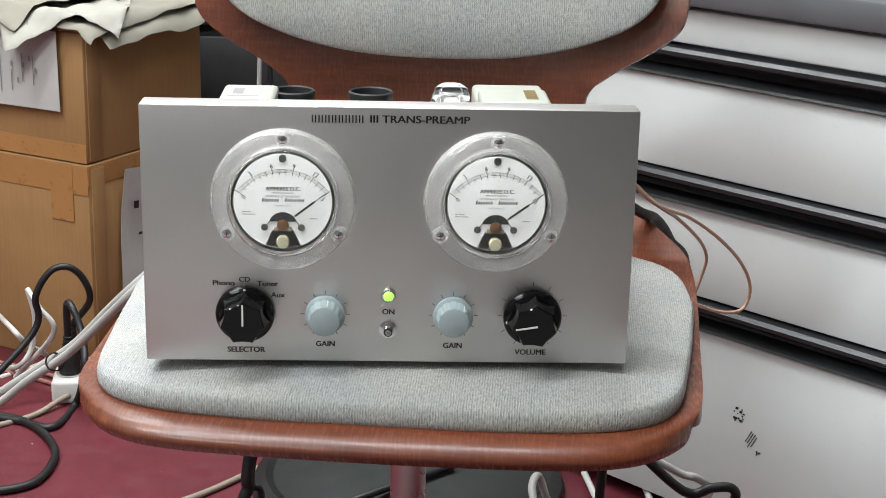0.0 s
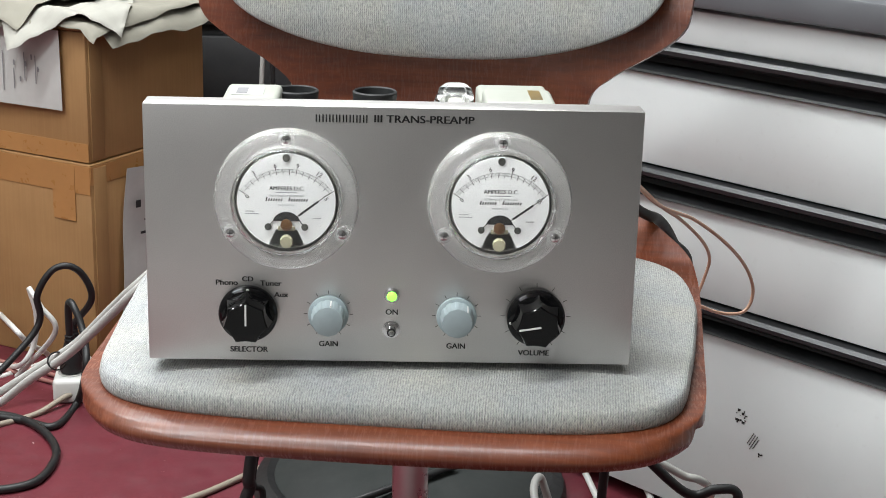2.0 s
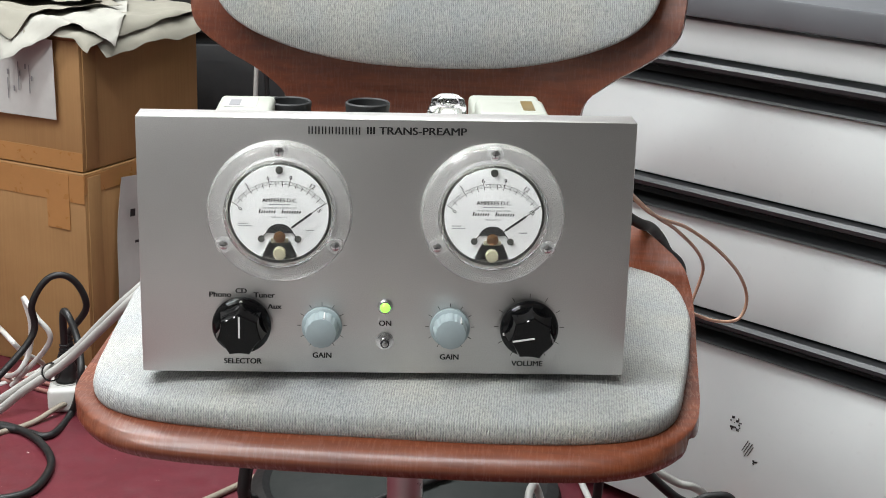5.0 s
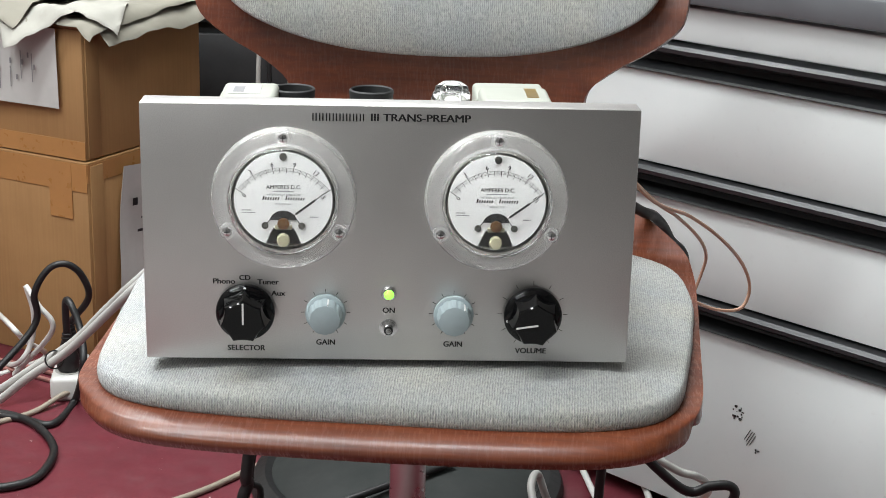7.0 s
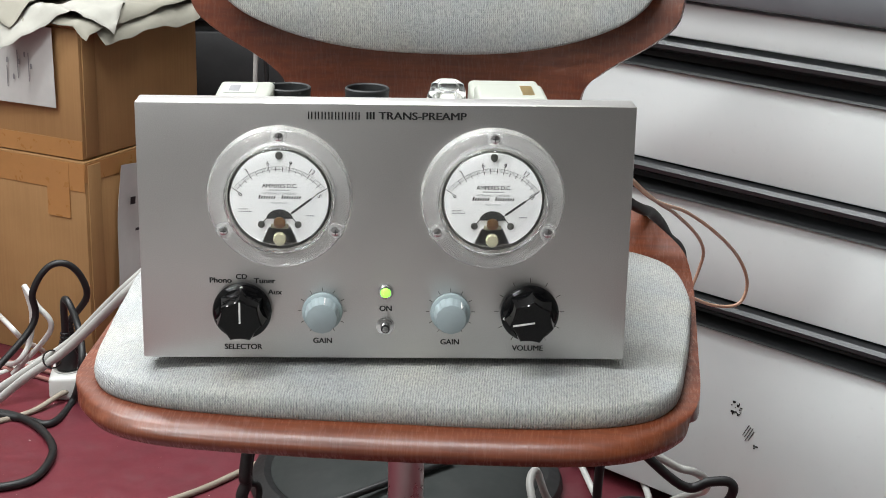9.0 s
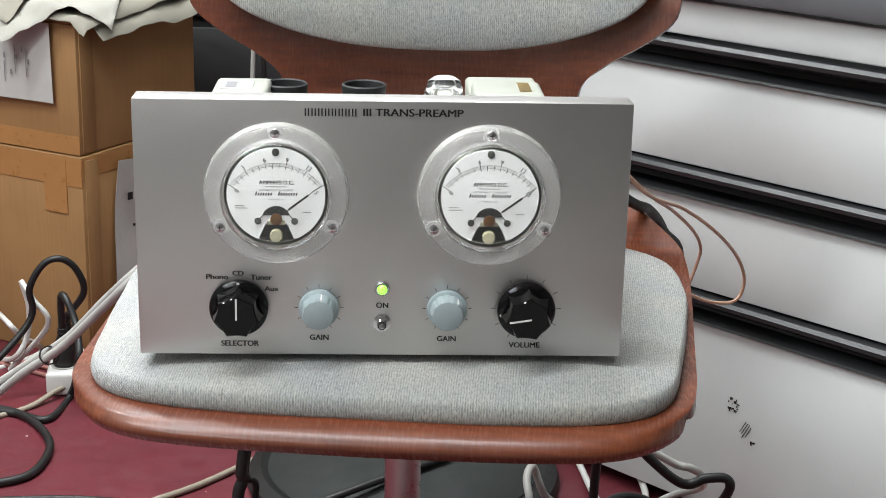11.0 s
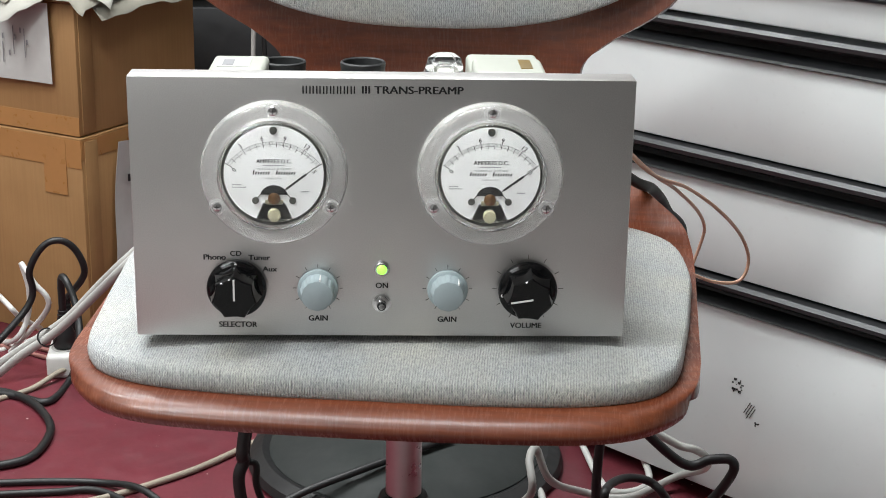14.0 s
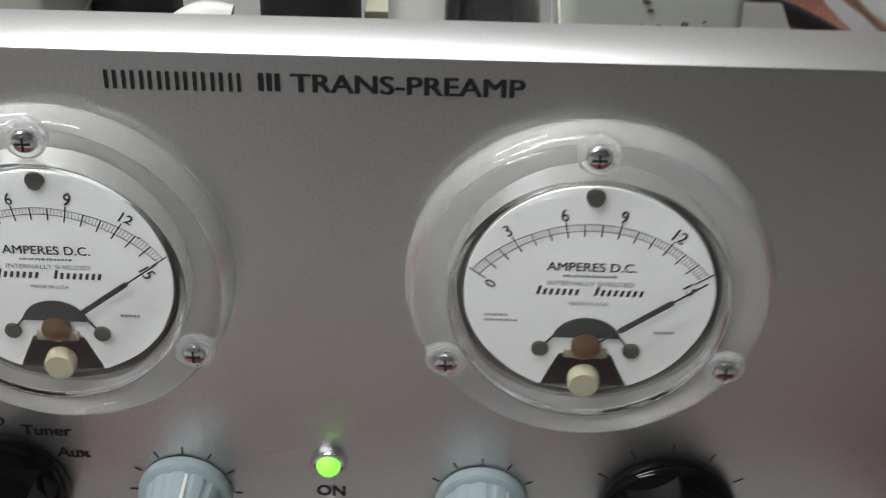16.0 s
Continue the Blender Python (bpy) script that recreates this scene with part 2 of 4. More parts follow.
def part(name, bm, mat, parent, label="", world=False, smooth=40):
    """One mesh under a thing or a part. world: the mesh is given in world places."""
    bmesh.ops.recalc_face_normals(bm, faces=bm.faces)
    me = bpy.data.meshes.new(name)
    bm.to_mesh(me)
    bm.free()
    me.materials.append(mat)
    shade(me, smooth)
    ob = new(name, me)
    ob.parent = parent
    if world and parent.name in PLACE:
        ob.matrix_parent_inverse = PLACE[parent.name].inverted()
    return tagged(ob, label)


def single(name, bm, mat, label, category="", group="", kind="", smooth=40):
    """A thing that is one mesh."""
    bmesh.ops.recalc_face_normals(bm, faces=bm.faces)
    me = bpy.data.meshes.new(name)
    bm.to_mesh(me)
    bm.free()
    me.materials.append(mat)
    shade(me, smooth)
    return tagged(new(name, me), label, category, group, kind)


def box(x0, x1, y0, y1, z0, z1, bevel=0.0, seg=2, bm=None, m=None):
    bm = bm or bmesh.new()
    vs = [bm.verts.new((x, y, z)) for x in (x0, x1) for y in (y0, y1) for z in (z0, z1)]
    fs = [bm.faces.new([vs[i] for i in q]) for q in ((0, 1, 3, 2), (4, 6, 7, 5), (0, 4, 5, 1), (2, 3, 7, 6), (0, 2, 6, 4), (1, 5, 7, 3))]
    if m is not None:
        for v in vs:
            v.co = m @ v.co
    if bevel:
        es = {e for f in fs for e in f.edges}
        bmesh.ops.bevel(bm, geom=list(es), offset=bevel, segments=seg, affect="EDGES", profile=0.5)
    return bm


def lathe(profile, seg=40, m=None, bm=None, closed=False):
    """Turns (radius, height) points round the local z axis."""
    bm = bm or bmesh.new()
    rings = []
    for r, h in profile:
        if r < 1e-6:
            rings.append([bm.verts.new((0, 0, h))])
        else:
            rings.append([bm.verts.new((r * math.cos(2 * math.pi * k / seg), r * math.sin(2 * math.pi * k / seg), h)) for k in range(seg)])
    pairs = list(zip(rings, rings[1:])) + ([(rings[-1], rings[0])] if closed else [])
    for a, b in pairs:
        for k in range(seg):
            q = [a[k % len(a)], a[(k + 1) % len(a)], b[(k + 1) % len(b)], b[k % len(b)]]
            u = []
            for v in q:
                if v not in u:
                    u.append(v)
            if len(u) > 2:
                bm.faces.new(u)
    if m is not None:
        for ring in rings:
            for v in ring:
                v.co = m @ v.co
    return bm


def curve_points(pts, n):
    """A smooth Catmull-Rom line through the points."""
    p = [Vector(q) for q in pts]
    p = [2 * p[0] - p[1]] + p + [2 * p[-1] - p[-2]]
    out = []
    for i in range(1, len(p) - 2):
        for k in range(n):
            t = k / n
            out.append(0.5 * ((2 * p[i]) + (p[i + 1] - p[i - 1]) * t + (2 * p[i - 1] - 5 * p[i] + 4 * p[i + 1] - p[i + 2]) * t * t
                              + (3 * p[i] - p[i - 1] - 3 * p[i + 1] + p[i + 2]) * t ** 3))
    return out + [p[-2]]


def sweep(pts, r, n=8, seg=10, bm=None):
    """A round cable along a smooth line."""
    bm = bm or bmesh.new()
    line = curve_points(pts, n)
    rings, side = [], None
    for i, c in enumerate(line):
        d = (line[min(i + 1, len(line) - 1)] - line[max(i - 1, 0)]).normalized()
        if side is None:
            side = d.orthogonal().normalized()
        side = (side - d * side.dot(d)).normalized()
        up = d.cross(side)
        rings.append([bm.verts.new(c + r * (math.cos(2 * math.pi * k / seg) * side + math.sin(2 * math.pi * k / seg) * up)) for k in range(seg)])
    for a, b in zip(rings, rings[1:]):
        for k in range(seg):
            bm.faces.new((a[k], a[(k + 1) % seg], b[(k + 1) % seg], b[k]))
    bm.faces.new(rings[0])
    bm.faces.new(rings[-1])
    return bm


def cable(pts, r, mat, label, name="cable", category="cable", group=""):
    return single(name, sweep(pts, r), mat, label, category, group, smooth=60)


def facing(x, y, z):
    """Local z points towards the viewer's side (-y), local x to the right, local y up."""
    return Matrix.Translation((x, y, z)) @ pose(0, 0, 0, 90, 0, 0)


def words(text, size, m, thick=0.0002, align="CENTER", shear=0.0, stretch=1.0, bold=0.0):
    """Flat letters as a bmesh, in the built-in font."""
    cu = bpy.data.curves.new("letters", "FONT")
    cu.body, cu.size, cu.extrude, cu.align_x, cu.align_y, cu.shear = text, size, thick, align, "CENTER", shear
    cu.resolution_u = 4
    ob = bpy.data.objects.new("letters", cu)
    scene.collection.objects.link(ob)
    dg = bpy.context.evaluated_depsgraph_get()
    me = bpy.data.meshes.new_from_object(ob.evaluated_get(dg))
    bm = bmesh.new()
    bm.from_mesh(me)
    if bold:
        # a second, slightly shifted copy thickens the strokes
        twin = bm.copy()
        bmesh.ops.translate(twin, vec=(bold * size, 0, 0.00003), verts=twin.verts)
        extra = bpy.data.meshes.new("letters")
        twin.to_mesh(extra)
        twin.free()
        bm.from_mesh(extra)
        bpy.data.meshes.remove(extra)
    bpy.data.objects.remove(ob)
    bpy.data.curves.remove(cu)
    bpy.data.meshes.remove(me)
    bmesh.ops.transform(bm, matrix=m @ Matrix.Diagonal((stretch, 1, 1, 1)), verts=bm.verts)
    return bm


def interp(x, table):
    xs = [a for a, _ in table]
    return float(np.interp(x, xs, [b for _, b in table]))


# ---- room ----
RX0, RX1, RY0, RY1 = -2.4, 2.1, -3.2, 2.0
# out of view: pale reflector added in front of the red vinyl
single("floor_bounce", box(RX0, RX1, RY0, -0.60, FL - 0.1, FL), BOUNCEFLOOR, "unseen pale grey floor added to lighten the panel's reflection", kind="structure")
single("floor", box(RX0, RX1, -0.60, RY1, FL - 0.1, FL), VINYL, "worn dark red vinyl floor with pale specks", kind="structure")
single("wall_north", box(RX0 - 0.12, RX1 + 0.12, RY1, RY1 + 0.12, FL - 0.1, CEIL), PLASTER, "grey plaster wall, darkened to cut bounce light", kind="structure")
single("wall_south", box(RX0 - 0.12, RX1 + 0.12, RY0 - 0.12, RY0, FL - 0.1, CEIL), PLASTER, "grey plaster wall, darkened to cut bounce light", kind="structure")
single("wall_west", box(RX0 - 0.12, RX0, RY0, RY1, FL - 0.1, CEIL), PLASTER, "grey plaster wall, darkened to cut bounce light", kind="structure")
single("wall_east", box(RX1, RX1 + 0.12, RY0, RY1, FL - 0.1, CEIL), PLASTER, "grey plaster wall, darkened to cut bounce light", kind="structure")
single("ceiling", box(RX0, RX1, RY0, RY1, CEIL, CEIL + 0.1), CEILMAT, "white painted ceiling", kind="structure")


def ceiling_light(m, length):
    t = thing("ceiling_light", m, "white fluorescent batten light on the ceiling", "lamp", "ceiling lights")
    part("housing", box(-length / 2, length / 2, -0.09, 0.09, -0.045, 0, 0.006), WHITEPLASTIC, t)
    part("diffuser", box(-length / 2 + 0.02, length / 2 - 0.02, -0.07, 0.07, -0.075, -0.0455, 0.012, 3), LAMPWHITE, t, "glowing white diffuser")
    return t


for lx, ly, ll, w in TUBES:
    ceiling_light(Matrix.Translation((lx, ly, CEIL)), ll)

# ---- drawer cabinet ----
CABM = Matrix.Translation((0.6136, 0.4953, 0)) @ pose(0, 0, 0, 0, 0, -47.47)
CX0, CX1, CD = -0.60, 0.76, 0.58


def drawer_cabinet():
    c = thing("drawer_cabinet", CABM, "pale grey metal drawer cabinet with dark full-width grip rails", "cabinet")
    part("carcass", box(CX0, CX1, 0.022, CD, FL + 0.018, 0.629, 0.002), ENAMEL, c)
    # shadow gap at the floor, put in as a black strip
    part("plinth", box(CX0 + 0.01, CX1 - 0.01, 0.04, CD - 0.02, FL, FL + 0.018), SHADEBLACK, c, "recessed plinth, blackened as the shadow gap under the cabinet")
    part("worktop", box(CX0 - 0.01, CX1 + 0.01, -0.018, CD + 0.01, 0.6296, 0.663, 0.004), COUNTER, c, "slate grey top with a thick edge")
    for z0, z1, grip in ((0.5822, 0.6238, 0.5402), (0.4268, 0.5394, 0.3867), (0.2743, 0.3859, 0.2332), (FL + 0.020, 0.2324, None)):
        d = part("drawer", box(CX0 + 0.002, CX1 - 0.002, 0, 0.021, z0, z1, 0.0025), ENAMEL, c)
        if grip is None:
            continue
        # grip rail: rounded nose under the drawer above, deep hollow, sloping lower lip
        prof = [(0.0, 0.0405), (-0.009, 0.0395), (-0.013, 0.035), (-0.0125, 0.030), (-0.008, 0.0265), (0.010, 0.0245), (0.018, 0.019),
                (0.015, 0.012), (0.002, 0.0085), (-0.006, 0.0045), (-0.0075, 0.0015), (-0.004, 0.0), (0.0215, 0.0), (0.0215, 0.0405)]
        bm = bmesh.new()
        ends = [[bm.verts.new((x, a, grip + 0.936 * b)) for a, b in prof] for x in (CX0 + 0.002, CX1 - 0.002)]
        for k in range(len(prof)):
            j = (k + 1) % len(prof)
            bm.faces.new((ends[0][k], ends[0][j], ends[1][j], ends[1][k]))
        bm.faces.new(ends[0])
        bm.faces.new(ends[1])
        part("grip_rail", bm, HANDLE, d, "dark grey extruded grip rail", smooth=35)
    # scraps of a torn sticker on the lowest drawer
    rnd = random.Random(5)
    bm = bmesh.new()
    for k in range(17):
        x, z = -0.2625 + rnd.uniform(-0.0075, 0.0075), 0.140 + rnd.uniform(-0.009, 0.009)
        sx, sz = rnd.uniform(0.0005, 0.0019), rnd.uniform(0.0005, 0.0016)
        box(x - sx, x + sx, -0.0006, -0.0001, z - sz, z + sz, bm=bm)
    for k in range(4):
        m = Matrix.Translation((-0.2475 + 0.0030 * k, 0, 0.115 - 0.0012 * k)) @ pose(0, 0, 0, 0, 28, 0)
        box(-0.0004, 0.0004, -0.0006, -0.0001, -rnd.uniform(0.006, 0.012), rnd.uniform(0.006, 0.011), bm=bm, m=m)
    for k in range(5):
        x, z = -0.2305 + rnd.uniform(-0.003, 0.003), 0.098 + rnd.uniform(-0.003, 0.003)
        box(x - 0.001, x + 0.001, -0.0006, -0.0001, z - 0.0009, z + 0.0009, bm=bm)
    part("sticker_remains", bm, INK, c, "black remains of a torn printed sticker")
    return c


drawer_cabinet()

# ---- chair ----
CHAIR = Matrix.Translation((0.011, 0.12, 0)) @ pose(0, 0, 0, 0, 0, -6.5)
# centre line of the bent shell: distance back, height, half width
SHELL = [(-0.189, 0.4195, 0.2215), (-0.1955, 0.4275, 0.2235), (-0.191, 0.4345, 0.2255), (-0.182, 0.4385, 0.2275), (-0.160, 0.4405, 0.2310), (-0.130, 0.4405, 0.2340),
         (-0.080, 0.439, 0.2375), (-0.02, 0.437, 0.2410), (0.05, 0.436, 0.2450), (0.11, 0.437, 0.2485), (0.16, 0.440, 0.2505), (0.20, 0.446, 0.2500),
         (0.235, 0.457, 0.243), (0.262, 0.476, 0.215), (0.290, 0.503, 0.173), (0.314, 0.535, 0.150), (0.329, 0.565, 0.143), (0.333, 0.590, 0.147),
         (0.330, 0.612, 0.170), (0.326, 0.632, 0.202), (0.326, 0.655, 0.230), (0.332, 0.680, 0.2375), (0.348, 0.72, 0.240), (0.363, 0.76, 0.237),
         (0.376, 0.79, 0.224), (0.384, 0.807, 0.195), (0.390, 0.818, 0.150)]


def shell_height(ly):
    return float(np.interp(ly, [p[0] for p in SHELL[2:14]], [p[1] for p in SHELL[2:14]]))


def shell_back(z):
    return float(np.interp(z, [p[1] for p in SHELL[13:]], [p[0] for p in SHELL[13:]]))


def closed_curve(half, n=6):
    """A closed outline from its right half, bottom to top, mirrored."""
    pts = half + [(-x, y) for x, y in reversed(half[1:-1])]
    m = len(pts)
    out = []
    for i in range(m):
        p0, p1, p2, p3 = (Vector(pts[(i + k) % m]) for k in (-1, 0, 1, 2))
        for k in range(n):
            t = k / n
            out.append(0.5 * (2 * p1 + (p2 - p0) * t + (2 * p0 - 5 * p1 + 4 * p2 - p3) * t * t + (3 * p1 - p0 - 3 * p2 + p3) * t ** 3))
    return out


def cushion(half, centre, thick, place, crown=0.12):
    """A thin upholstered pad with a rolled edge. place: takes (u, v, height) to a point."""
    line = closed_curve(half)
    bm = bmesh.new()
    c = Vector(centre)
    levels = [(1.0, 0.0)] + [(1.0 + 0.006 * math.sin(math.pi * k / 6), thick * 0.75 * k / 6) for k in range(1, 6)]
    levels += [(0.998, thick * 0.87), (0.990, thick * 0.95), (0.975, thick * 0.99), (0.94, thick * (1 + 0.08 * crown)), (0.86, thick * (1 + 0.27 * crown)), (0.77, thick * (1 + 0.42 * crown)), (0.6, thick * (1 + 0.5 * crown)), (0.35, thick * (1 + 0.5 * crown)), (0.12, thick * (1 + 0.5 * crown))]
    rings = []
    for q, h in levels:
        rings.append([bm.verts.new(place(*(c + (p - c) * q), h)) for p in line])
    n = len(line)
    for a, b in zip(rings, rings[1:]):
        for k in range(n):
            bm.faces.new((a[k], a[(k + 1) % n], b[(k + 1) % n], b[k]))
    bm.faces.new(rings[-1])
    bm.faces.new(rings[0])
    return bm


def chair():
    c = thing("chair", CHAIR @ Matrix.Translation((0, 0, FL)), "bent red-brown plywood chair with worn grey wool pads", "chair")
    rows, cols = curve_points([(p[0], p[1], p[2]) for p in SHELL], 4), 48
    bm = bmesh.new()
    grid = []
    for ly, z, w in rows:
        up = min(1, max(0, (z - 0.50) / 0.10))
        front = min(1, max(0, (-0.05 - ly) / 0.14)) ** 1.3
        row = []
        for k in range(cols + 1):
            t = math.sin((2 * k / cols - 1) * math.pi / 2)
            row.append(bm.verts.new((w * t, ly - up * 0.022 * t * t + front * (0.012 * t * t + 0.050 * t ** 8), z - FL)))
        grid.append(row)
    for a, b in zip(grid, grid[1:]):
        for k in range(cols):
            bm.faces.new((a[k], a[k + 1], b[k + 1], b[k]))
    s = part("shell", bm, WOOD, c, "varnished red-brown plywood shell", smooth=180)
    m = s.modifiers.new("thickness", "SOLIDIFY")
    m.thickness, m.offset = 0.012, 1.0
    m = s.modifiers.new("edge", "BEVEL")
    m.width, m.segments, m.angle_limit = 0.0045, 3, radians(50)
    seat = cushion([(0, -0.170), (0.10, -0.1685), (0.175, -0.156), (0.213, -0.120), (0.2275, -0.04), (0.2375, 0.05), (0.241, 0.12), (0.222, 0.185), (0.14, 0.217), (0, 0.225)],
                   (0, 0.02), 0.0165, lambda u, v, h: Vector((u, v, shell_height(v) + h - FL)), 1.0)
    part("seat_pad", seat, FABRIC, c, "worn grey wool seat pad", smooth=80)
    back = cushion([(0, 0.6195), (0.08, 0.624), (0.148, 0.641), (0.197, 0.668), (0.215, 0.705), (0.212, 0.75), (0.172, 0.785), (0, 0.797)],
                   (0, 0.70), 0.020, lambda u, v, h: Vector((u, shell_back(v) - 0.022 * (u / 0.22) ** 2 - h - 0.001, v - FL)))
    part("back_pad", back, FABRIC, c, "grey wool back pad", smooth=80)
    cx, cy = -0.003, 0.120
    part("column", lathe([(0, 0.20), (0.0165, 0.20), (0.0165, 0.4215 - FL), (0, 0.4215 - FL)], 28, Matrix.Translation((cx, cy, 0))), STEEL, c, "worn steel column")
    part("sleeve", lathe([(0, 0.03), (0.028, 0.03), (0.024, 0.215 - FL), (0.022, 0.222 - FL), (0.017, 0.225 - FL), (0, 0.225 - FL)], 28, Matrix.Translation((cx, cy, 0))), RUBBER, c, "black column sleeve")
    part("mount_plate", box(cx - 0.06, cx + 0.06, cy - 0.05, cy + 0.05, 0.417 - FL, 0.4225 - FL, 0.002), RUBBER, c, "black steel mounting plate")
    for k in range(4):
        a = math.pi / 4 + k * math.pi / 2
        m = Matrix.Translation((cx, cy, 0)) @ Matrix.Rotation(a, 4, "Z")
        part("foot", box(0.02, 0.24, -0.014, 0.014, 0.0, 0.032, 0.006, m=m), RUBBER, c, "black steel foot")
    return c


chair()

# ---- cartons and papers ----
CARTON = Matrix.Translation((-0.4528, 1.2509, 0)) @ pose(0, 0, 0, 0, 0, 149.4)   # local x along the pale side, local -y along the shaded side


def carton(z0, z1, length, depth, shift, label):
    t = thing("cardboard_box", CARTON @ Matrix.Translation((shift, -shift, z0)), label, "box", "stacked cardboard boxes")
    h = z1 - z0
    bm = box(0, length, -depth, 0, 0, h - 0.002, 0.003, 2)
    part("body", bm, CARD, t)
    part("flap", box(0.0, length, -depth, -depth / 2 - 0.001, h - 0.002, h + 0.002, 0.0012), CARD, t)
    part("flap", box(0.0, length, -depth / 2 + 0.001, 0, h - 0.002, h + 0.002, 0.0012), CARD, t)
    part("edge_seam", box(-0.0022, 0.0, -0.035, -0.006, 0.004, h - 0.004, 0.0008), CARD, t, "glued corner seam")
    return t, h


t, h = carton(FL, 0.300, 0.58, 0.36, 0.0, "large brown cardboard box on the floor, taped along its top edge")
part("packing_tape", box(0.0, 0.58, 0.0001, 0.0012, h - 0.045, h - 0.001), TAPE, t, "strip of shiny brown packing tape")
part("packing_tape", box(0.03, 0.075, 0.0012, 0.002, h - 0.09, h - 0.002), TAPE, t, "strip of shiny brown packing tape")
part("packing_tape", box(-0.0012, -0.0001, -0.30, -0.0, h - 0.03, h - 0.001), TAPE, t, "strip of shiny brown packing tape")
t, h = carton(0.3035, 0.506, 0.54, 0.288, 0.004, "brown cardboard box stacked on a larger one under papers")
part("packing_tape", box(0.0, 0.54, 0.0001, 0.0012, 0.001, 0.03), TAPE, t, "strip of shiny brown packing tape")


def sheet(name, m, w, h, mat, label, curl, nx=14, ny=18, seed=1, parent=None):
    """A thin sheet of paper in the local x-z plane, bent by curl(u, v)."""
    bm = bmesh.new()
    g = [[bm.verts.new((w * i / nx, curl(i / nx, j / ny), h * j / ny)) for i in range(nx + 1)] for j in range(ny + 1)]
    for j in range(ny):
        for i in range(nx):
            bm.faces.new((g[j][i], g[j][i + 1], g[j + 1][i + 1], g[j + 1][i]))
    ext = bmesh.ops.extrude_face_region(bm, geom=bm.faces[:])
    bmesh.ops.translate(bm, vec=(0, 0.0006, 0), verts=[v for v in ext["geom"] if isinstance(v, bmesh.types.BMVert)])
    ob = single(name, bm, mat, label, "paper", smooth=60)
    ob.matrix_world = m
    return ob


def marks(ob, rows, mat=GREYINK, y=-0.0004):
    for x, z, w, h in rows:
        part("print_mark", box(x, x + w, y - 0.0003, y, z, z + h), mat, ob)


# delivery note stuck on the pale side of the upper box; local x runs left to right as seen
SIDE = CARTON @ Matrix.Translation((0.0, 0.0, 0)) @ pose(0, 0, 0, 0, 0, 180)
note = sheet("delivery_note", SIDE @ Matrix.Translation((-0.235, -0.0055, 0.382)), 0.190, 0.122, PAPER, "white printed delivery note stuck to a cardboard box",
             lambda u, v: -0.0015 - 0.002 * math.sin(u * 5) * (1 - v))
rnd = random.Random(3)
marks(note, [(0.012 + 0.022 * k, 0.02 + rnd.uniform(0, 0.02), 0.0016, rnd.uniform(0.02, 0.07)) for k in range(7)]
      + [(0.10 + 0.012 * k, 0.03 + rnd.uniform(0, 0.05), 0.003, 0.008) for k in range(5)], y=-0.0048)
scrawl = sheet("handwritten_sheet", CARTON @ Matrix.Translation((-0.0052, -0.052, 0.030)) @ pose(0, 0, 0, 0, 5, -90), 0.16, 0.255, PAPER,
               "creased white sheet with black handwriting taped to a cardboard box", lambda u, v: -0.003 - 0.003 * math.sin(v * 7 + u * 2))
marks(scrawl, [(0.012 + rnd.uniform(0, 0.10), 0.02 + 0.024 * k + rnd.uniform(0, 0.006), rnd.uniform(0.005, 0.03), rnd.uniform(0.0015, 0.006)) for k in range(9)]
      + [(0.02, 0.19, 0.012, 0.012), (0.045, 0.195, 0.004, 0.014), (0.07, 0.19, 0.018, 0.003)], INK, y=-0.0078)


def loose_paper(cx, cy, z, w, d, turn, mat, label, seed):
    """A crumpled sheet lying on the box; what reaches past the edges hangs down."""
    r = random.Random(seed)
    bm = bmesh.new()
    nx = ny = 26
    ph = [r.uniform(0, 6) for _ in range(4)]
    q = pose(cx, cy, 0, 0, 0, turn)
    g = []
    for j in range(ny + 1):
        row = []
        for i in range(nx + 1):
            u, v = i / nx - 0.5, j / ny - 0.5
            p = q @ Vector((u * w, v * d, 0))
            over = max(0, p.y - 0.004) + max(0, -p.x - 0.004)
            wave = 0.0035 * math.sin(11 * u + ph[0]) * math.cos(8 * v + ph[1]) + 0.0022 * math.sin(19 * u + 13 * v + ph[2]) + 0.0012 * math.sin(41 * u - 30 * v + ph[3])
            row.append(bm.verts.new((p.x - 0.35 * max(0, -p.x) * -1, p.y - 0.35 * max(0, p.y), z + wave + 0.006 - 0.75 * over)))
        g.append(row)
    for j in range(ny):
        for i in range(nx):
            bm.faces.new((g[j][i], g[j][i + 1], g[j + 1][i + 1], g[j + 1][i]))
    ext = bmesh.ops.extrude_face_region(bm, geom=bm.faces[:])
    bmesh.ops.translate(bm, vec=(0, 0, 0.0006), verts=[v for v in ext["geom"] if isinstance(v, bmesh.types.BMVert)])
    ob = single("newspaper_sheet", bm, mat, label, "paper", "papers on the box", smooth=60)
    ob.matrix_world = CARTON
    return ob


TOPZ = 0.508
loose_paper(0.17, -0.15, TOPZ, 0.42, 0.27, 3, NEWS, "crumpled aged newspaper lying on a cardboard box", 1)
loose_paper(0.13, -0.14, TOPZ + 0.010, 0.30, 0.34, 6, NEWS, "crumpled newspaper hanging over the edge of a box", 2)
loose_paper(0.10, -0.075, TOPZ + 0.018, 0.20, 0.24, 38, OLDPAPER, "creased white sheet with a corner hanging over the box edge", 3)
loose_paper(0.22, -0.09, TOPZ + 0.027, 0.30, 0.22, -14, NEWS, "crumpled newspaper on top of a paper heap", 4)
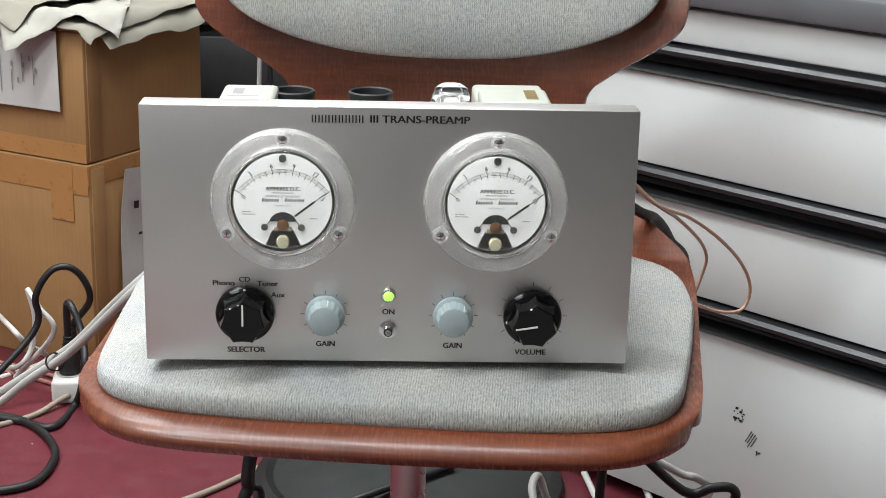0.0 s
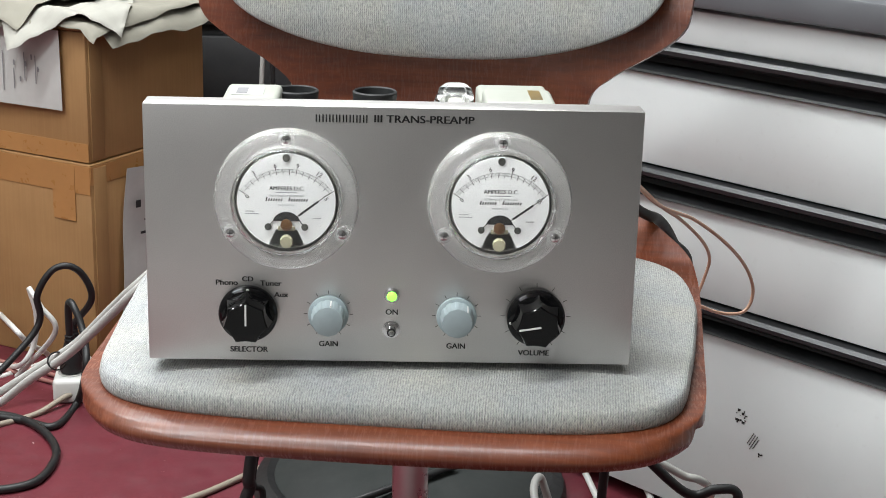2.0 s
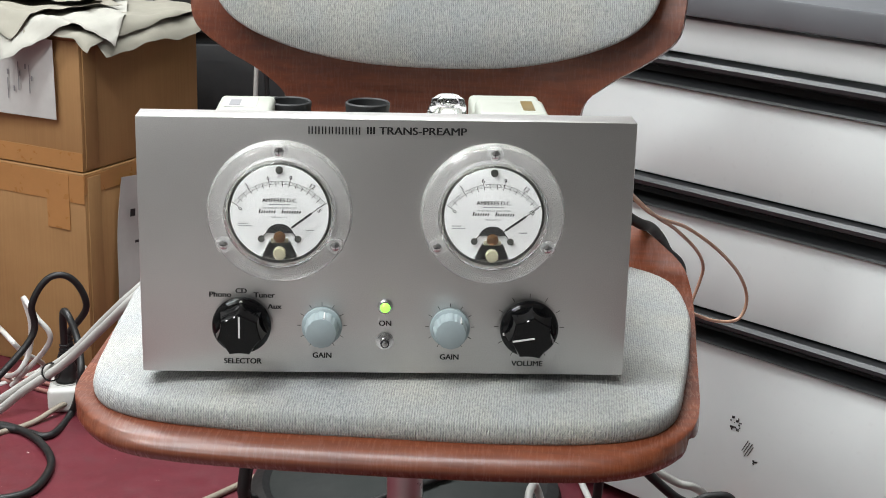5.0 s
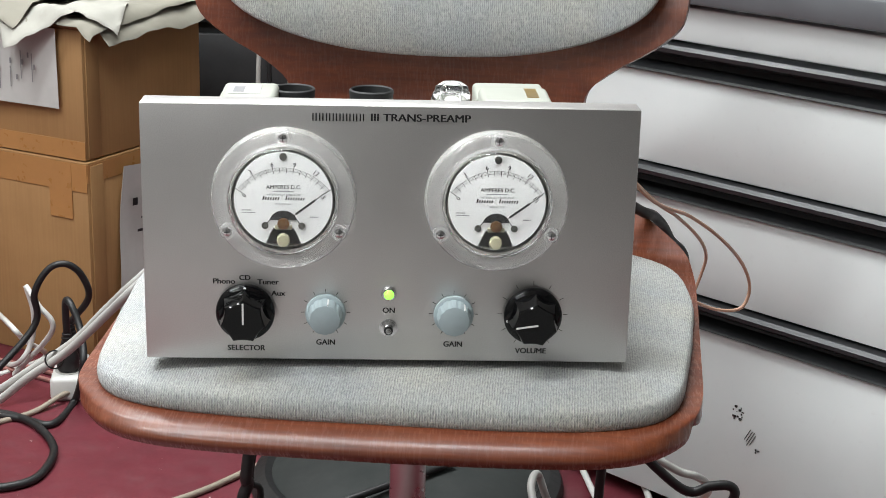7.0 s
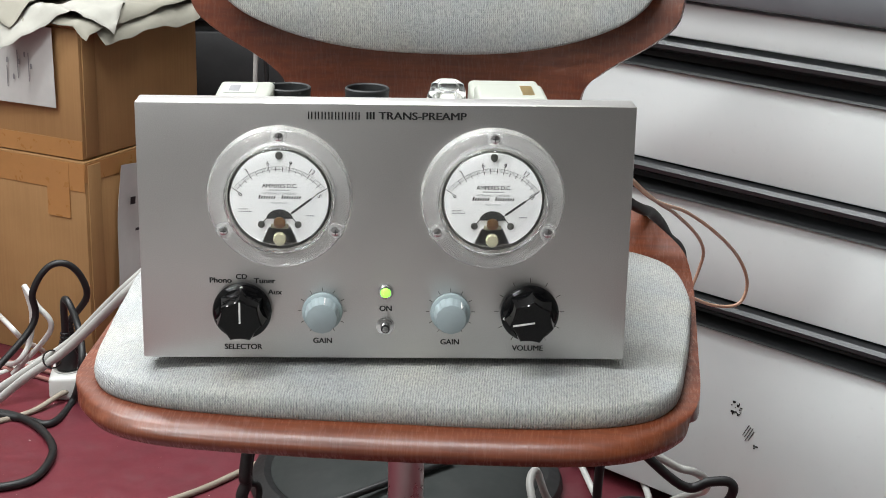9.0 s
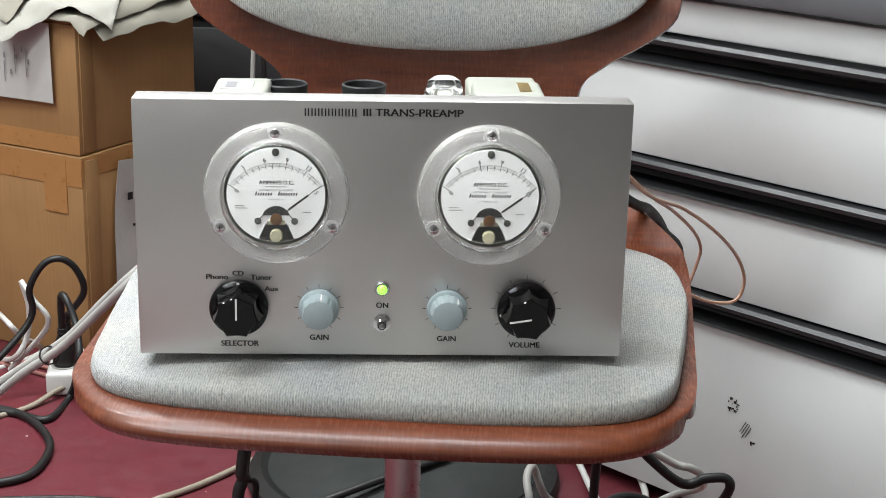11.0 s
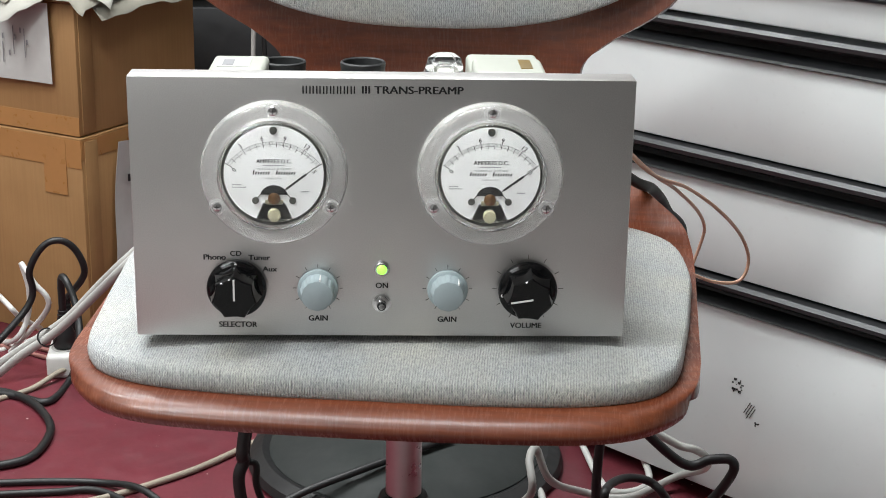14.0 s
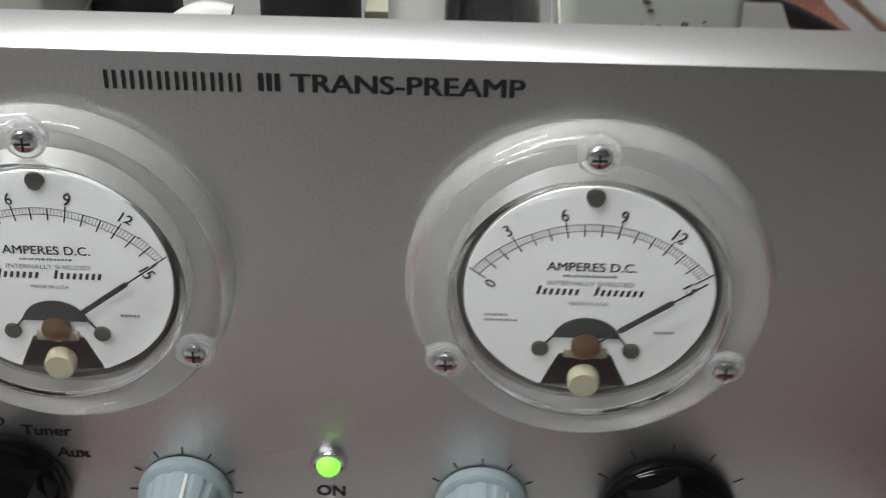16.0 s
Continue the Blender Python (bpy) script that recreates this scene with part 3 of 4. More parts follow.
loose_paper(0.20, -0.14, TOPZ + 0.036, 0.24, 0.19, 21, NEWS, "crumpled newspaper on top of a paper heap", 5)

# ---- preamplifier ----
PB, PT, HW = 0.470, 0.659, 0.175     # bottom, top and half width of the front panel
PAD = 0.4588
amp = thing("preamplifier", Matrix.Translation((0, 0.12, PAD)), "silver valve preamplifier with two round meters standing on a chair", "amplifier")


def P(name, bm, mat, parent=None, label="", smooth=40):
    return part(name, bm, mat, parent or amp, label, world=True, smooth=smooth)


P("front_panel", box(-HW, HW, 0.0, 0.024, PB, PT, 0.0012, 2), ALU, label="satin anodised aluminium front panel")
P("chassis", box(-HW + 0.006, HW - 0.006, 0.0245, 0.262, PB + 0.004, 0.560, 0.002), ALU, label="plain aluminium chassis box")
for fx in (-0.145, 0.145):
    for fy in (0.06, 0.235):
        P("foot", lathe([(0, PAD - 0.006), (0.007, PAD - 0.006), (0.008, PB + 0.0035), (0, PB + 0.0035)], 20, Matrix.Translation((fx, fy, 0))), RUBBER, label="black rubber foot")

# lettering; the maker's name is drawn as plain letter-sized blocks
bm = bmesh.new()
for k in range(8):
    x0 = -0.0552 + k * 0.00470
    for x1 in (x0, x0 + 0.0022):
        box(x1, x1 + 0.0009, -0.0004, -0.00005, 0.6478, 0.6532, bm=bm)
tagged(P("maker_mark", bm, INK, label="black letter-sized blocks"), kind="stuff")


def letters(text, x, z, size, mat=INK, y=-0.0002, align="CENTER", stretch=1.0, shear=0.0, name="lettering", parent=None):
    return P(name, words(text, size, facing(x, y, z), 0.0001, align, shear, stretch, 0.06), mat, parent, smooth=0.1)


letters("III TRANS-PREAMP", -0.0152, 0.6505, 0.0076, align="LEFT", stretch=1.15)
for text, x, z, size, st in (("SELECTOR", -0.103, 0.4785, 0.0058, 1.0), ("GAIN", -0.0455, 0.4835, 0.0058, 1.0), ("GAIN", 0.047, 0.4830, 0.0058, 1.0),
                             ("VOLUME", 0.104, 0.4785, 0.0058, 1.0), ("ON", 0.0, 0.5085, 0.0058, 1.0), ("Phono", -0.1185, 0.5292, 0.0056, 1.1),
                             ("CD", -0.1035, 0.5320, 0.0052, 1.1), ("Tuner", -0.0870, 0.5290, 0.0056, 1.1), ("Aux", -0.0797, 0.5205, 0.0054, 1.1)):
    letters(text, x, z, size, stretch=st)


def ring_ticks(cx, cz, r0, r1, angles, w=0.0004):
    bm = bmesh.new()
    for a in angles:
        m = facing(cx, -0.0001, cz) @ pose(0, 0, 0, 0, 0, -a)
        box(-w / 2, w / 2, r0, r1, 0, 0.00015, bm=bm, m=m)
    return bm


P("gain_scale", ring_ticks(-0.0455, 0.5065, 0.0152, 0.0178, range(-150, 151, 30)), INK)
P("gain_scale", ring_ticks(0.047, 0.5065, 0.0152, 0.0178, range(-150, 151, 30)), INK)
P("volume_scale", ring_ticks(0.1045, 0.507, 0.0222, 0.0255, range(-150, 151, 30)), INK)


def black_knob(cx, cz, turn):
    """Seven-sided pointer knob on a round skirt."""
    m = facing(cx, -0.0005, cz)
    k = P("control_knob", lathe([(0, 0), (0.0205, 0), (0.0212, 0.001), (0.0212, 0.0035), (0.0203, 0.0055), (0.0165, 0.0075), (0, 0.0075)], 56, m), BAKELITE, label="glossy black bakelite knob with seven flutes")
    bm = bmesh.new()
    rings = []
    for h, r, dip in ((0.006, 0.0192, 0.0), (0.012, 0.0178, 0.0), (0.021, 0.0166, 0.0), (0.0232, 0.0160, 0.0), (0.024, 0.0148, 0.0)):
        ring = []
        for i in range(84):
            a = 2 * math.pi * i / 84
            # seven flats, each hollowed a little
            q = (a * 7 / (2 * math.pi)) % 1.0
            c = math.cos(math.pi / 7) / math.cos((q - 0.5) * 2 * math.pi / 7)
            c *= 1 - 0.045 * math.sin(math.pi * q) * (1 if h < 0.0235 else 0.5)
            ring.append(bm.verts.new((r * c * math.sin(a), r * c * math.cos(a), h)))
        rings.append(ring)
    for a, b in zip(rings, rings[1:]):
        for i in range(84):
            bm.faces.new((a[i], a[(i + 1) % 84], b[(i + 1) % 84], b[i]))
    bm.faces.new(rings[-1])
    t = m @ pose(0, 0, 0, 0, 0, -turn)
    bmesh.ops.transform(bm, matrix=t, verts=bm.verts)
    P("fluted_cap", bm, BAKELITE, k, smooth=18)
    P("pointer_line", box(-0.00065, 0.00065, -0.002, 0.0138, 0.0238, 0.0243, m=t), WHITEMARK, k, "white pointer line")
    P("pointer_dot", lathe([(0, 0.0), (0.0011, 0.0), (0.0011, 0.0006), (0, 0.0008)], 14, t @ Matrix.Translation((0, 0.0187, 0.0058))), WHITEMARK, k, "white dot")


black_knob(-0.103, 0.507, 0)
black_knob(0.1045, 0.5065, -99)


def grey_knob(cx, cz, turn):
    m = facing(cx, -0.0005, cz) @ pose(0, 0, 0, 0, 0, -turn)
    k = P("gain_knob", lathe([(0, 0), (0.0144, 0), (0.0146, 0.0008), (0.0144, 0.0035), (0.0132, 0.0045), (0, 0.0048)], 48, m), KNOBGREY, label="blue-grey ribbed plastic knob")
    bm = bmesh.new()
    rings = []
    n = 96
    for h, r, flute in ((0.0045, 0.0124, 1), (0.012, 0.0116, 1), (0.0165, 0.0112, 1), (0.0172, 0.0108, 0.3), (0.0175, 0.0100, 0)):
        rings.append([bm.verts.new(((r - 0.0005 * flute * (1 if (i % 8) < 3 else 0)) * math.sin(2 * math.pi * i / n), (r - 0.0005 * flute * (1 if (i % 8) < 3 else 0)) * math.cos(2 * math.pi * i / n), h)) for i in range(n)])
    for a, b in zip(rings, rings[1:]):
        for i in range(n):
            bm.faces.new((a[i], a[(i + 1) % n], b[(i + 1) % n], b[i]))
    bm.faces.new(rings[-1])
    bmesh.ops.transform(bm, matrix=m, verts=bm.verts)
    P("ribbed_cap", bm, KNOBGREY, k, smooth=30)
    P("pointer_line", box(-0.0005, 0.0005, 0.0108, 0.0121, 0.005, 0.0168, m=m), WHITEMARK, k, "white pointer line")


grey_knob(-0.0455, 0.5065, 10)
grey_knob(0.047, 0.5065, 40)

led = P("pilot_lamp", lathe([(0, 0), (0.0056, 0), (0.0056, 0.0012), (0.0046, 0.0030), (0.0037, 0.0032), (0.0037, 0.001), (0, 0.001)], 28, facing(0, 0, 0.5215)), CHROME, label="chrome pilot lamp bezel")
P("lens", lathe([(0.0036, 0.0005), (0.0036, 0.003), (0.0029, 0.0045), (0.0016, 0.0053), (0, 0.0055)], 24, facing(0, -0.0005, 0.5215)), LEDMAT, led, "lit green lens")
sw = P("toggle_switch", lathe([(0, 0), (0.0066, 0), (0.0066, 0.0010), (0.0055, 0.0012), (0.0055, 0.0032), (0.0036, 0.0036), (0.0034, 0.0068), (0.0026, 0.0074), (0, 0.0074)], 24, facing(0, 0, 0.4955)), CHROME, label="chrome toggle switch")
P("bush", lathe([(0.0021, 0.0070), (0.0033, 0.0070), (0.0032, 0.0079), (0.0021, 0.0079)], 22, facing(0, 0, 0.4955), closed=True), INK, sw, "dark switch bush")
P("lever", lathe([(0, 0), (0.0012, 0), (0.0015, 0.007), (0.0021, 0.0105), (0.0018, 0.0125), (0, 0.0130)], 18, facing(0, -0.006, 0.4957) @ pose(0, 0, 0, -14, 0, 0)), CHROME, sw, "round chrome lever")


def meter(cx, cz, needle):
    m = facing(cx, 0, cz)
    cup = P("meter", lathe([(0, 0.0004), (0.0385, 0.0004), (0.0385, 0.0072), (0.0365, 0.0076), (0.0362, 0.0012), (0, 0.0012)], 72, m), CUPMAT, label="round panel meter in a clear acrylic case")
    # turned acrylic: a flat raised window and a round-shouldered flange
    win = P("cover", lathe([(0.0389, 0.0060), (0.0389, 0.0138), (0.0380, 0.0152), (0.0368, 0.0164), (0.0345, 0.0172), (0.030, 0.0175), (0, 0.0176),
                            (0, 0.0154), (0.0340, 0.0152), (0.0362, 0.0146), (0.0374, 0.0130), (0.0378, 0.0060)], 96, m, closed=True),
            ACRYLIC, cup, "clear acrylic window", smooth=60)
    prof = [(0.0391, 0.0008), (0.0506, 0.0008), (0.0512, 0.0018), (0.0513, 0.0040)]
    prof += [(0.0428 + 0.0085 * math.cos(radians(a)), 0.0040 + 0.0085 * math.sin(radians(a))) for a in range(10, 91, 10)]
    prof += [(0.0405, 0.0127), (0.0391, 0.0131)]
    rim = P("flange", lathe(prof, 96, m, closed=True), LITACRYLIC, cup, "broad round-shouldered acrylic flange, whitened for its bright edge light", smooth=60)
    win.visible_shadow = rim.visible_shadow = False
    # dial card with a notch cut out for the movement
    D = 0.0085
    bm = bmesh.new()
    edge = []
    notch = [(0.0125, -0.0318), (0.0075, -0.0205), (-0.0075, -0.0205), (-0.0125, -0.0318)]
    a0 = math.atan2(-0.0318, 0.0125)
    for k in range(81):
        a = a0 + (2 * math.pi - 2 * (math.pi / 2 + a0)) * k / 80
        edge.append((0.0342 * math.cos(a), 0.0342 * math.sin(a)))
    outline = edge + [notch[3], notch[2], notch[1], notch[0]]
    top = [bm.verts.new((x, y, D)) for x, y in outline]
    bot = [bm.verts.new((x, y, D - 0.0008)) for x, y in outline]
    n = len(outline)
    ft = bm.faces.new(top)
    fb = bm.faces.new(bot)
    for k in range(n):
        bm.faces.new((top[k], top[(k + 1) % n], bot[(k + 1) % n], bot[k]))
    bmesh.ops.triangulate(bm, faces=[ft, fb])
    bmesh.ops.transform(bm, matrix=m, verts=bm.verts)
    P("dial", bm, DIAL, cup, "white dial card", smooth=20)
    P("dial_rim", lathe([(0.0338, 0.0060), (0.0345, 0.0060), (0.0345, 0.0078), (0.0338, 0.0076)], 72, m, closed=True), CUPMAT, cup, "thin dark rim behind the dial")
    P("movement", box(-0.0074, 0.0074, -0.0316, -0.0207, 0.0014, 0.0083, 0.0008, m=m), LITWELL, cup, "olive grey metal movement, colour lightened against the notch's shade")
    piv = m @ Matrix.Translation((0, -0.0160, 0))
    Z = D + 0.00012
    # scale band and ticks
    bm = bmesh.new()
    R0, R1, SP = 0.0375, 0.0396, 54.0

    def arc(ra, rb, a, b, steps):
        prev = None
        for k in range(steps + 1):
            t = radians(a + (b - a) * k / steps)
            cur = [bm.verts.new(piv @ Vector((r * math.sin(t), r * math.cos(t), Z))) for r in (ra, rb)]
            if prev:
                bm.faces.new((prev[0], prev[1], cur[1], cur[0]))
            prev = cur

    arc(R0 - 0.00009, R0 + 0.00009, -SP, SP, 60)
    arc(R1 - 0.00009, R1 + 0.00009, -SP, SP, 60)
    for k in range(76):
        a = -SP + 2 * SP * k / 75
        whole = k % 5 == 0
        q = piv @ pose(0, 0, 0, 0, 0, -a)
        lo, hi = (R0 - 0.0018 if whole else R0), (R1 + (0.0012 if k % 15 == 0 else 0))
        w = 0.00020 if whole else 0.00006
        vs = [bm.verts.new(q @ Vector(c)) for c in ((-w, lo, Z), (w, lo, Z), (w, hi, Z), (-w, hi, Z))]
        bm.faces.new(vs)
    P("scale", bm, INK, cup, smooth=0.1)
    for k, text in enumerate(("0", "3", "6", "9", "12", "15")):
        a = -SP + 2 * SP * k / 5
        r = R1 + 0.0028 if 0 < k < 5 else R0 - 0.0040
        if k in (0, 5):
            a *= 1.02
        q = piv @ pose(0, 0, 0, 0, 0, -a) @ Matrix.Translation((0, r, Z))
        P("numeral", words(text, 0.0044, q, 0.00003, bold=0.03), INK, cup, smooth=0.1)
    P("lettering", words("AMPERES D.C.", 0.0040, m @ Matrix.Translation((0.0003, 0.0095, Z)), 0.00003, bold=0.03), INK, cup, smooth=0.1)
    P("lettering", words("MADE IN U.S.A.", 0.0017, m @ Matrix.Translation((0, -0.0028, Z)), 0.00003), GREYINK, cup, smooth=0.1)
    P("lettering", words("INTERNALLY SHIELDED", 0.00205, m @ Matrix.Translation((0.0002, 0.0040, Z)), 0.00003, stretch=1.12), GREYINK, cup, smooth=0.1)
    bm = bmesh.new()
    r = random.Random(8)
    for y, x0, x1, h in ((0.0062, -0.0075, 0.0075, 0.0007), (-0.0078, -0.0290, -0.0225, 0.0007), (-0.0096, -0.0290, -0.0195, 0.0007), (-0.0125, 0.0190, 0.0245, 0.0008)):
        x = x0
        while x < x1:
            w = r.uniform(0.0007, 0.0015)
            box(x, x + w * 0.7, y, y + h, Z - 0.0001, Z, bm=bm, m=m)
            x += w
    tagged(P("fine_print", bm, GREYINK, cup, smooth=0.1), kind="stuff")
    # maker's script as plain slanted bars of its size
    bm = bmesh.new()
    for x0, count in ((-0.0148, 7), (0.0013, 8)):
        for k in range(count):
            tall = 0.0030 if k == 0 else 0.0021
            q = m @ Matrix.Translation((x0 + k * 0.00178, 0.0002, 0)) @ pose(0, 0, 0, 0, 0, -16)
            box(0, 0.00085, 0, tall, Z - 0.0001, Z, bm=bm, m=q)
    tagged(P("maker_mark", bm, INK, cup, smooth=0.1), kind="stuff")
    # black half-round shield, hub, adjusting button, stop screws, needle
    bm = bmesh.new()
    fan = [bm.verts.new(piv @ Vector((0.0098 * math.sin(radians(a)), 0.0085 * math.cos(radians(a)), D + 0.0008))) for a in range(-78, 79, 6)]
    bm.faces.new(fan)
    ext = bmesh.ops.extrude_face_region(bm, geom=bm.faces[:])
    bmesh.ops.translate(bm, vec=(0, 0.0006, 0), verts=[v for v in ext["geom"] if isinstance(v, bmesh.types.BMVert)])
    P("movement_shield", bm, INK, cup, "black half-round shield")
    P("hub", lathe([(0, 0.006), (0.0042, 0.006), (0.0042, 0.0102), (0.0022, 0.0112), (0, 0.0114)], 24, piv @ Matrix.Translation((0, -0.0010, 0))), COPPER, cup, "copper-coloured hub")
    P("bridge", box(-0.0062, 0.0062, -0.0055, -0.0022, 0.006, 0.0096, 0.0006, m=piv), WELL, cup)
    P("zero_adjuster", lathe([(0, 0.006), (0.0046, 0.006), (0.0046, 0.0115), (0.0040, 0.0124), (0, 0.0126)], 28, m @ Matrix.Translation((0, -0.0288, 0))), CREAM, cup, "yellowed round adjusting button")
    for sx in (-1, 1):
        P("dial_screw", lathe([(0, D), (0.0025, D), (0.0024, D + 0.0008), (0, D + 0.0011)], 20, m @ Matrix.Translation((0.0130 * sx, -0.0187, 0))), DULLSTEEL, cup, "dull grey dial screw")
        P("stop_arm", box(-0.00025, 0.00025, 0, 0.0072, D + 0.0002, D + 0.0006, m=m @ Matrix.Translation((0.0130 * sx, -0.0187, 0)) @ pose(0, 0, 0, 0, 0, 38 * sx)), INK, cup)
    P("upper_screw", lathe([(0, D), (0.0026, D), (0.0025, D + 0.0009), (0, D + 0.0012)], 20, m @ Matrix.Translation((0, 0.0312, 0))), DULLSTEEL, cup, "dull grey dial screw")
    q = piv @ pose(0, 0, 0, 0, 0, -needle)
    P("needle", box(-0.0002, 0.0002, 0.004, 0.0392, 0.0118, 0.0121, bm=box(-0.0007, 0.0007, 0.011, 0.0285, 0.0116, 0.0123, m=q), m=q), INK, cup, "black needle")
    for k in range(3):
        a = radians(90 + 120 * k)
        s = m @ Matrix.Translation((0.0453 * math.cos(a), 0.0453 * math.sin(a), -0.0018))
        P("screw_boss", lathe([(0.0038, 0.0105), (0.0060, 0.0105), (0.0058, 0.0128), (0.0048, 0.0134), (0.0038, 0.0130)], 28, s, closed=True), LITACRYLIC, cup, "raised acrylic boss, whitened for its bright edge light").visible_shadow = False
        screw = P("cover_screw", lathe([(0, 0.0126), (0.0034, 0.0126), (0.0035, 0.0138), (0.0029, 0.0150), (0.0014, 0.0156), (0, 0.0157)], 24, s), CHROME, cup, "small chrome cross-head screw")
        P("cross_slot", box(-0.0020, 0.0020, -0.0003, 0.0003, 0.0148, 0.0159, bm=box(-0.0003, 0.0003, -0.0020, 0.0020, 0.0148, 0.01588, m=s), m=s), INK, screw)


meter(-0.075, 0.5925, 52.5)
meter(0.075, 0.5925, 53.5)

# ---- parts on the chassis deck ----
DECK = 0.5605


def shield(cx, cy):
    s = P("valve_shield", lathe([(0.0150, DECK), (0.0168, DECK), (0.0168, 0.6440), (0.0171, 0.6450), (0.0171, 0.6478), (0.0160, 0.6488), (0.0150, 0.6478), (0.0148, 0.6420), (0.0142, 0.62)], 40,
                                Matrix.Translation((cx, cy, 0))), CHARCOAL, label="charcoal cylindrical valve shield, open on top")
    P("shield_floor", lathe([(0, 0.6305), (0.0150, 0.630)], 24, Matrix.Translation((cx, cy, 0))), RUBBER, s)


shield(-0.075, 0.113)
shield(-0.015, 0.113)


def transformer(x0, x1, y0, y1, top, label):
    t = P("transformer", box(x0, x1, y0, y1, DECK, top, 0.0042, 4), MINT, label=label)
    P("lid_seam", box(x0 - 0.0008, x1 + 0.0008, y0 - 0.0008, y1 + 0.0008, top - 0.026, top - 0.0245, 0.0006), MINT, t)
    return t


def chips(t, spots):
    bm = bmesh.new()
    for x, y, z, r in spots:
        bmesh.ops.create_icosphere(bm, subdivisions=1, radius=r, matrix=Matrix.Translation((x, y, z)) @ Matrix.Diagonal((1, 0.5, 0.7, 1)))
    tagged(P("paint_chips", bm, CHIPS, t, "dark chips in the paint"), kind="stuff")


tr = transformer(0.0675, 0.1205, 0.066, 0.122, 0.6505, "pale mint enamelled transformer can with a brass plate")
P("brass_plate", box(0.1020, 0.1110, 0.080, 0.114, 0.6504, 0.6509), BRASS, tr, "dull brass rating plate")
rnd = random.Random(11)
chips(tr, [(rnd.uniform(0.09, 0.119), 0.0658, rnd.uniform(0.630, 0.647), rnd.uniform(0.0005, 0.0014)) for _ in range(9)]
      + [(0.1206, rnd.uniform(0.07, 0.118), rnd.uniform(0.62, 0.647), rnd.uniform(0.0005, 0.0014)) for _ in range(8)])
tr2 = transformer(-0.1265, -0.0850, 0.052, 0.112, 0.6525, "pale mint enamelled transformer can with a printed label")
P("paper_label", box(-0.120, -0.097, 0.066, 0.098, 0.6524, 0.6529), PAPER, tr2, "small white printed label")
P("print_mark", box(-0.117, -0.109, 0.072, 0.092, 0.6528, 0.6531), GREYINK, tr2)
tr3 = transformer(0.068, 0.126, 0.150, 0.215, 0.636, "pale mint enamelled transformer can behind another")
tr4 = transformer(-0.128, -0.086, 0.142, 0.205, 0.634, "pale mint enamelled transformer can behind another")


def valve(cx, cy, top):
    m = Matrix.Translation((cx, cy, 0))
    v = P("valve", lathe([(0, DECK), (0.0165, DECK), (0.0165, DECK + 0.012), (0.0145, DECK + 0.014), (0, DECK + 0.014)], 32, m), CERAMIC, label="clear glass valve in a white ceramic socket")
    P("base", lathe([(0, DECK + 0.014), (0.0138, DECK + 0.014), (0.0140, DECK + 0.031), (0.0128, DECK + 0.033), (0, DECK + 0.033)], 32, m), BAKELITE, v, "black valve base")
    g = DECK + 0.032
    prof = [(0.0125, g), (0.0150, g + 0.008), (0.0158, g + 0.018), (0.0150, top - 0.026), (0.0140, top - 0.020), (0.0140, top - 0.010), (0.0122, top - 0.004), (0.0075, top - 0.0008), (0, top)]
    inner = [(max(0, r - 0.0008), h - 0.0008) for r, h in reversed(prof)]
    e = P("envelope", lathe(prof + inner, 40, m), GLASS, v, "clear glass bulb", smooth=60)
    e.visible_shadow = False
    P("mica_disc", lathe([(0, top - 0.0190), (0.0112, top - 0.0190), (0.0112, top - 0.0184), (0, top - 0.0184)], 28, m), PAPER, v, "white mica disc")
    P("anode", lathe([(0, g + 0.006), (0.0082, g + 0.006), (0.0082, top - 0.0200), (0, top - 0.0200)], 6, m), CHARCOAL, v, "dark grey anode")
    P("getter", lathe([(0.0040, top - 0.0105), (0.0046, top - 0.0105), (0.0046, top - 0.0095), (0.0040, top - 0.0095)], 20, m, closed=True), CHROME, v, "bright getter ring")
    for k in range(4):
        a = 0.6 + k * math.pi / 2
        P("support_wire", box(-0.0004, 0.0004, -0.0004, 0.0004, g + 0.002, top - 0.0085, m=m @ Matrix.Translation((0.0078 * math.cos(a), 0.0078 * math.sin(a), 0))), CHROME, v)


valve(0.0455, 0.088, 0.6605)
valve(0.0460, 0.165, 0.6400)
for cx, cy in ((0.0235, 0.122), (0.0470, 0.126)):
    P("ceramic_socket", lathe([(0, DECK), (0.0135, DECK), (0.0135, 0.630), (0.012, 0.634), (0, 0.634)], 32, Matrix.Translation((cx, cy, 0))), CERAMIC, label="white cylindrical can")
P("choke_block", box(0.000, 0.0225, 0.138, 0.178, DECK, 0.608, 0.0015), WELL, label="olive grey metal block")
bm = sweep([(-0.048, 0.046, 0.636), (-0.043, 0.044, 0.6430), (-0.036, 0.043, 0.6470), (-0.029, 0.043, 0.646)], 0.0062, 6, 16)
P("cable_clip", bm, WHITEPLASTIC, label="white plastic cable cap")
P("cable_clip_stem", lathe([(0, DECK), (0.006, DECK), (0.006, 0.637), (0, 0.638)], 18, Matrix.Translation((-0.048, 0.046, 0))), RUBBER, label="black stem")
lug = P("terminal_post", lathe([(0, DECK), (0.0052, DECK), (0.0052, 0.600), (0.002, 0.602), (0.002, 0.612), (0, 0.613)], 18, Matrix.Translation((0.005, 0.085, 0))), BRASS, label="soldered terminal post")
P("solder", lathe([(0, 0.607), (0.0034, 0.609), (0.0026, 0.614), (0, 0.617)], 12, Matrix.Translation((0.005, 0.085, 0))), CHROME, lug, "lump of solder")

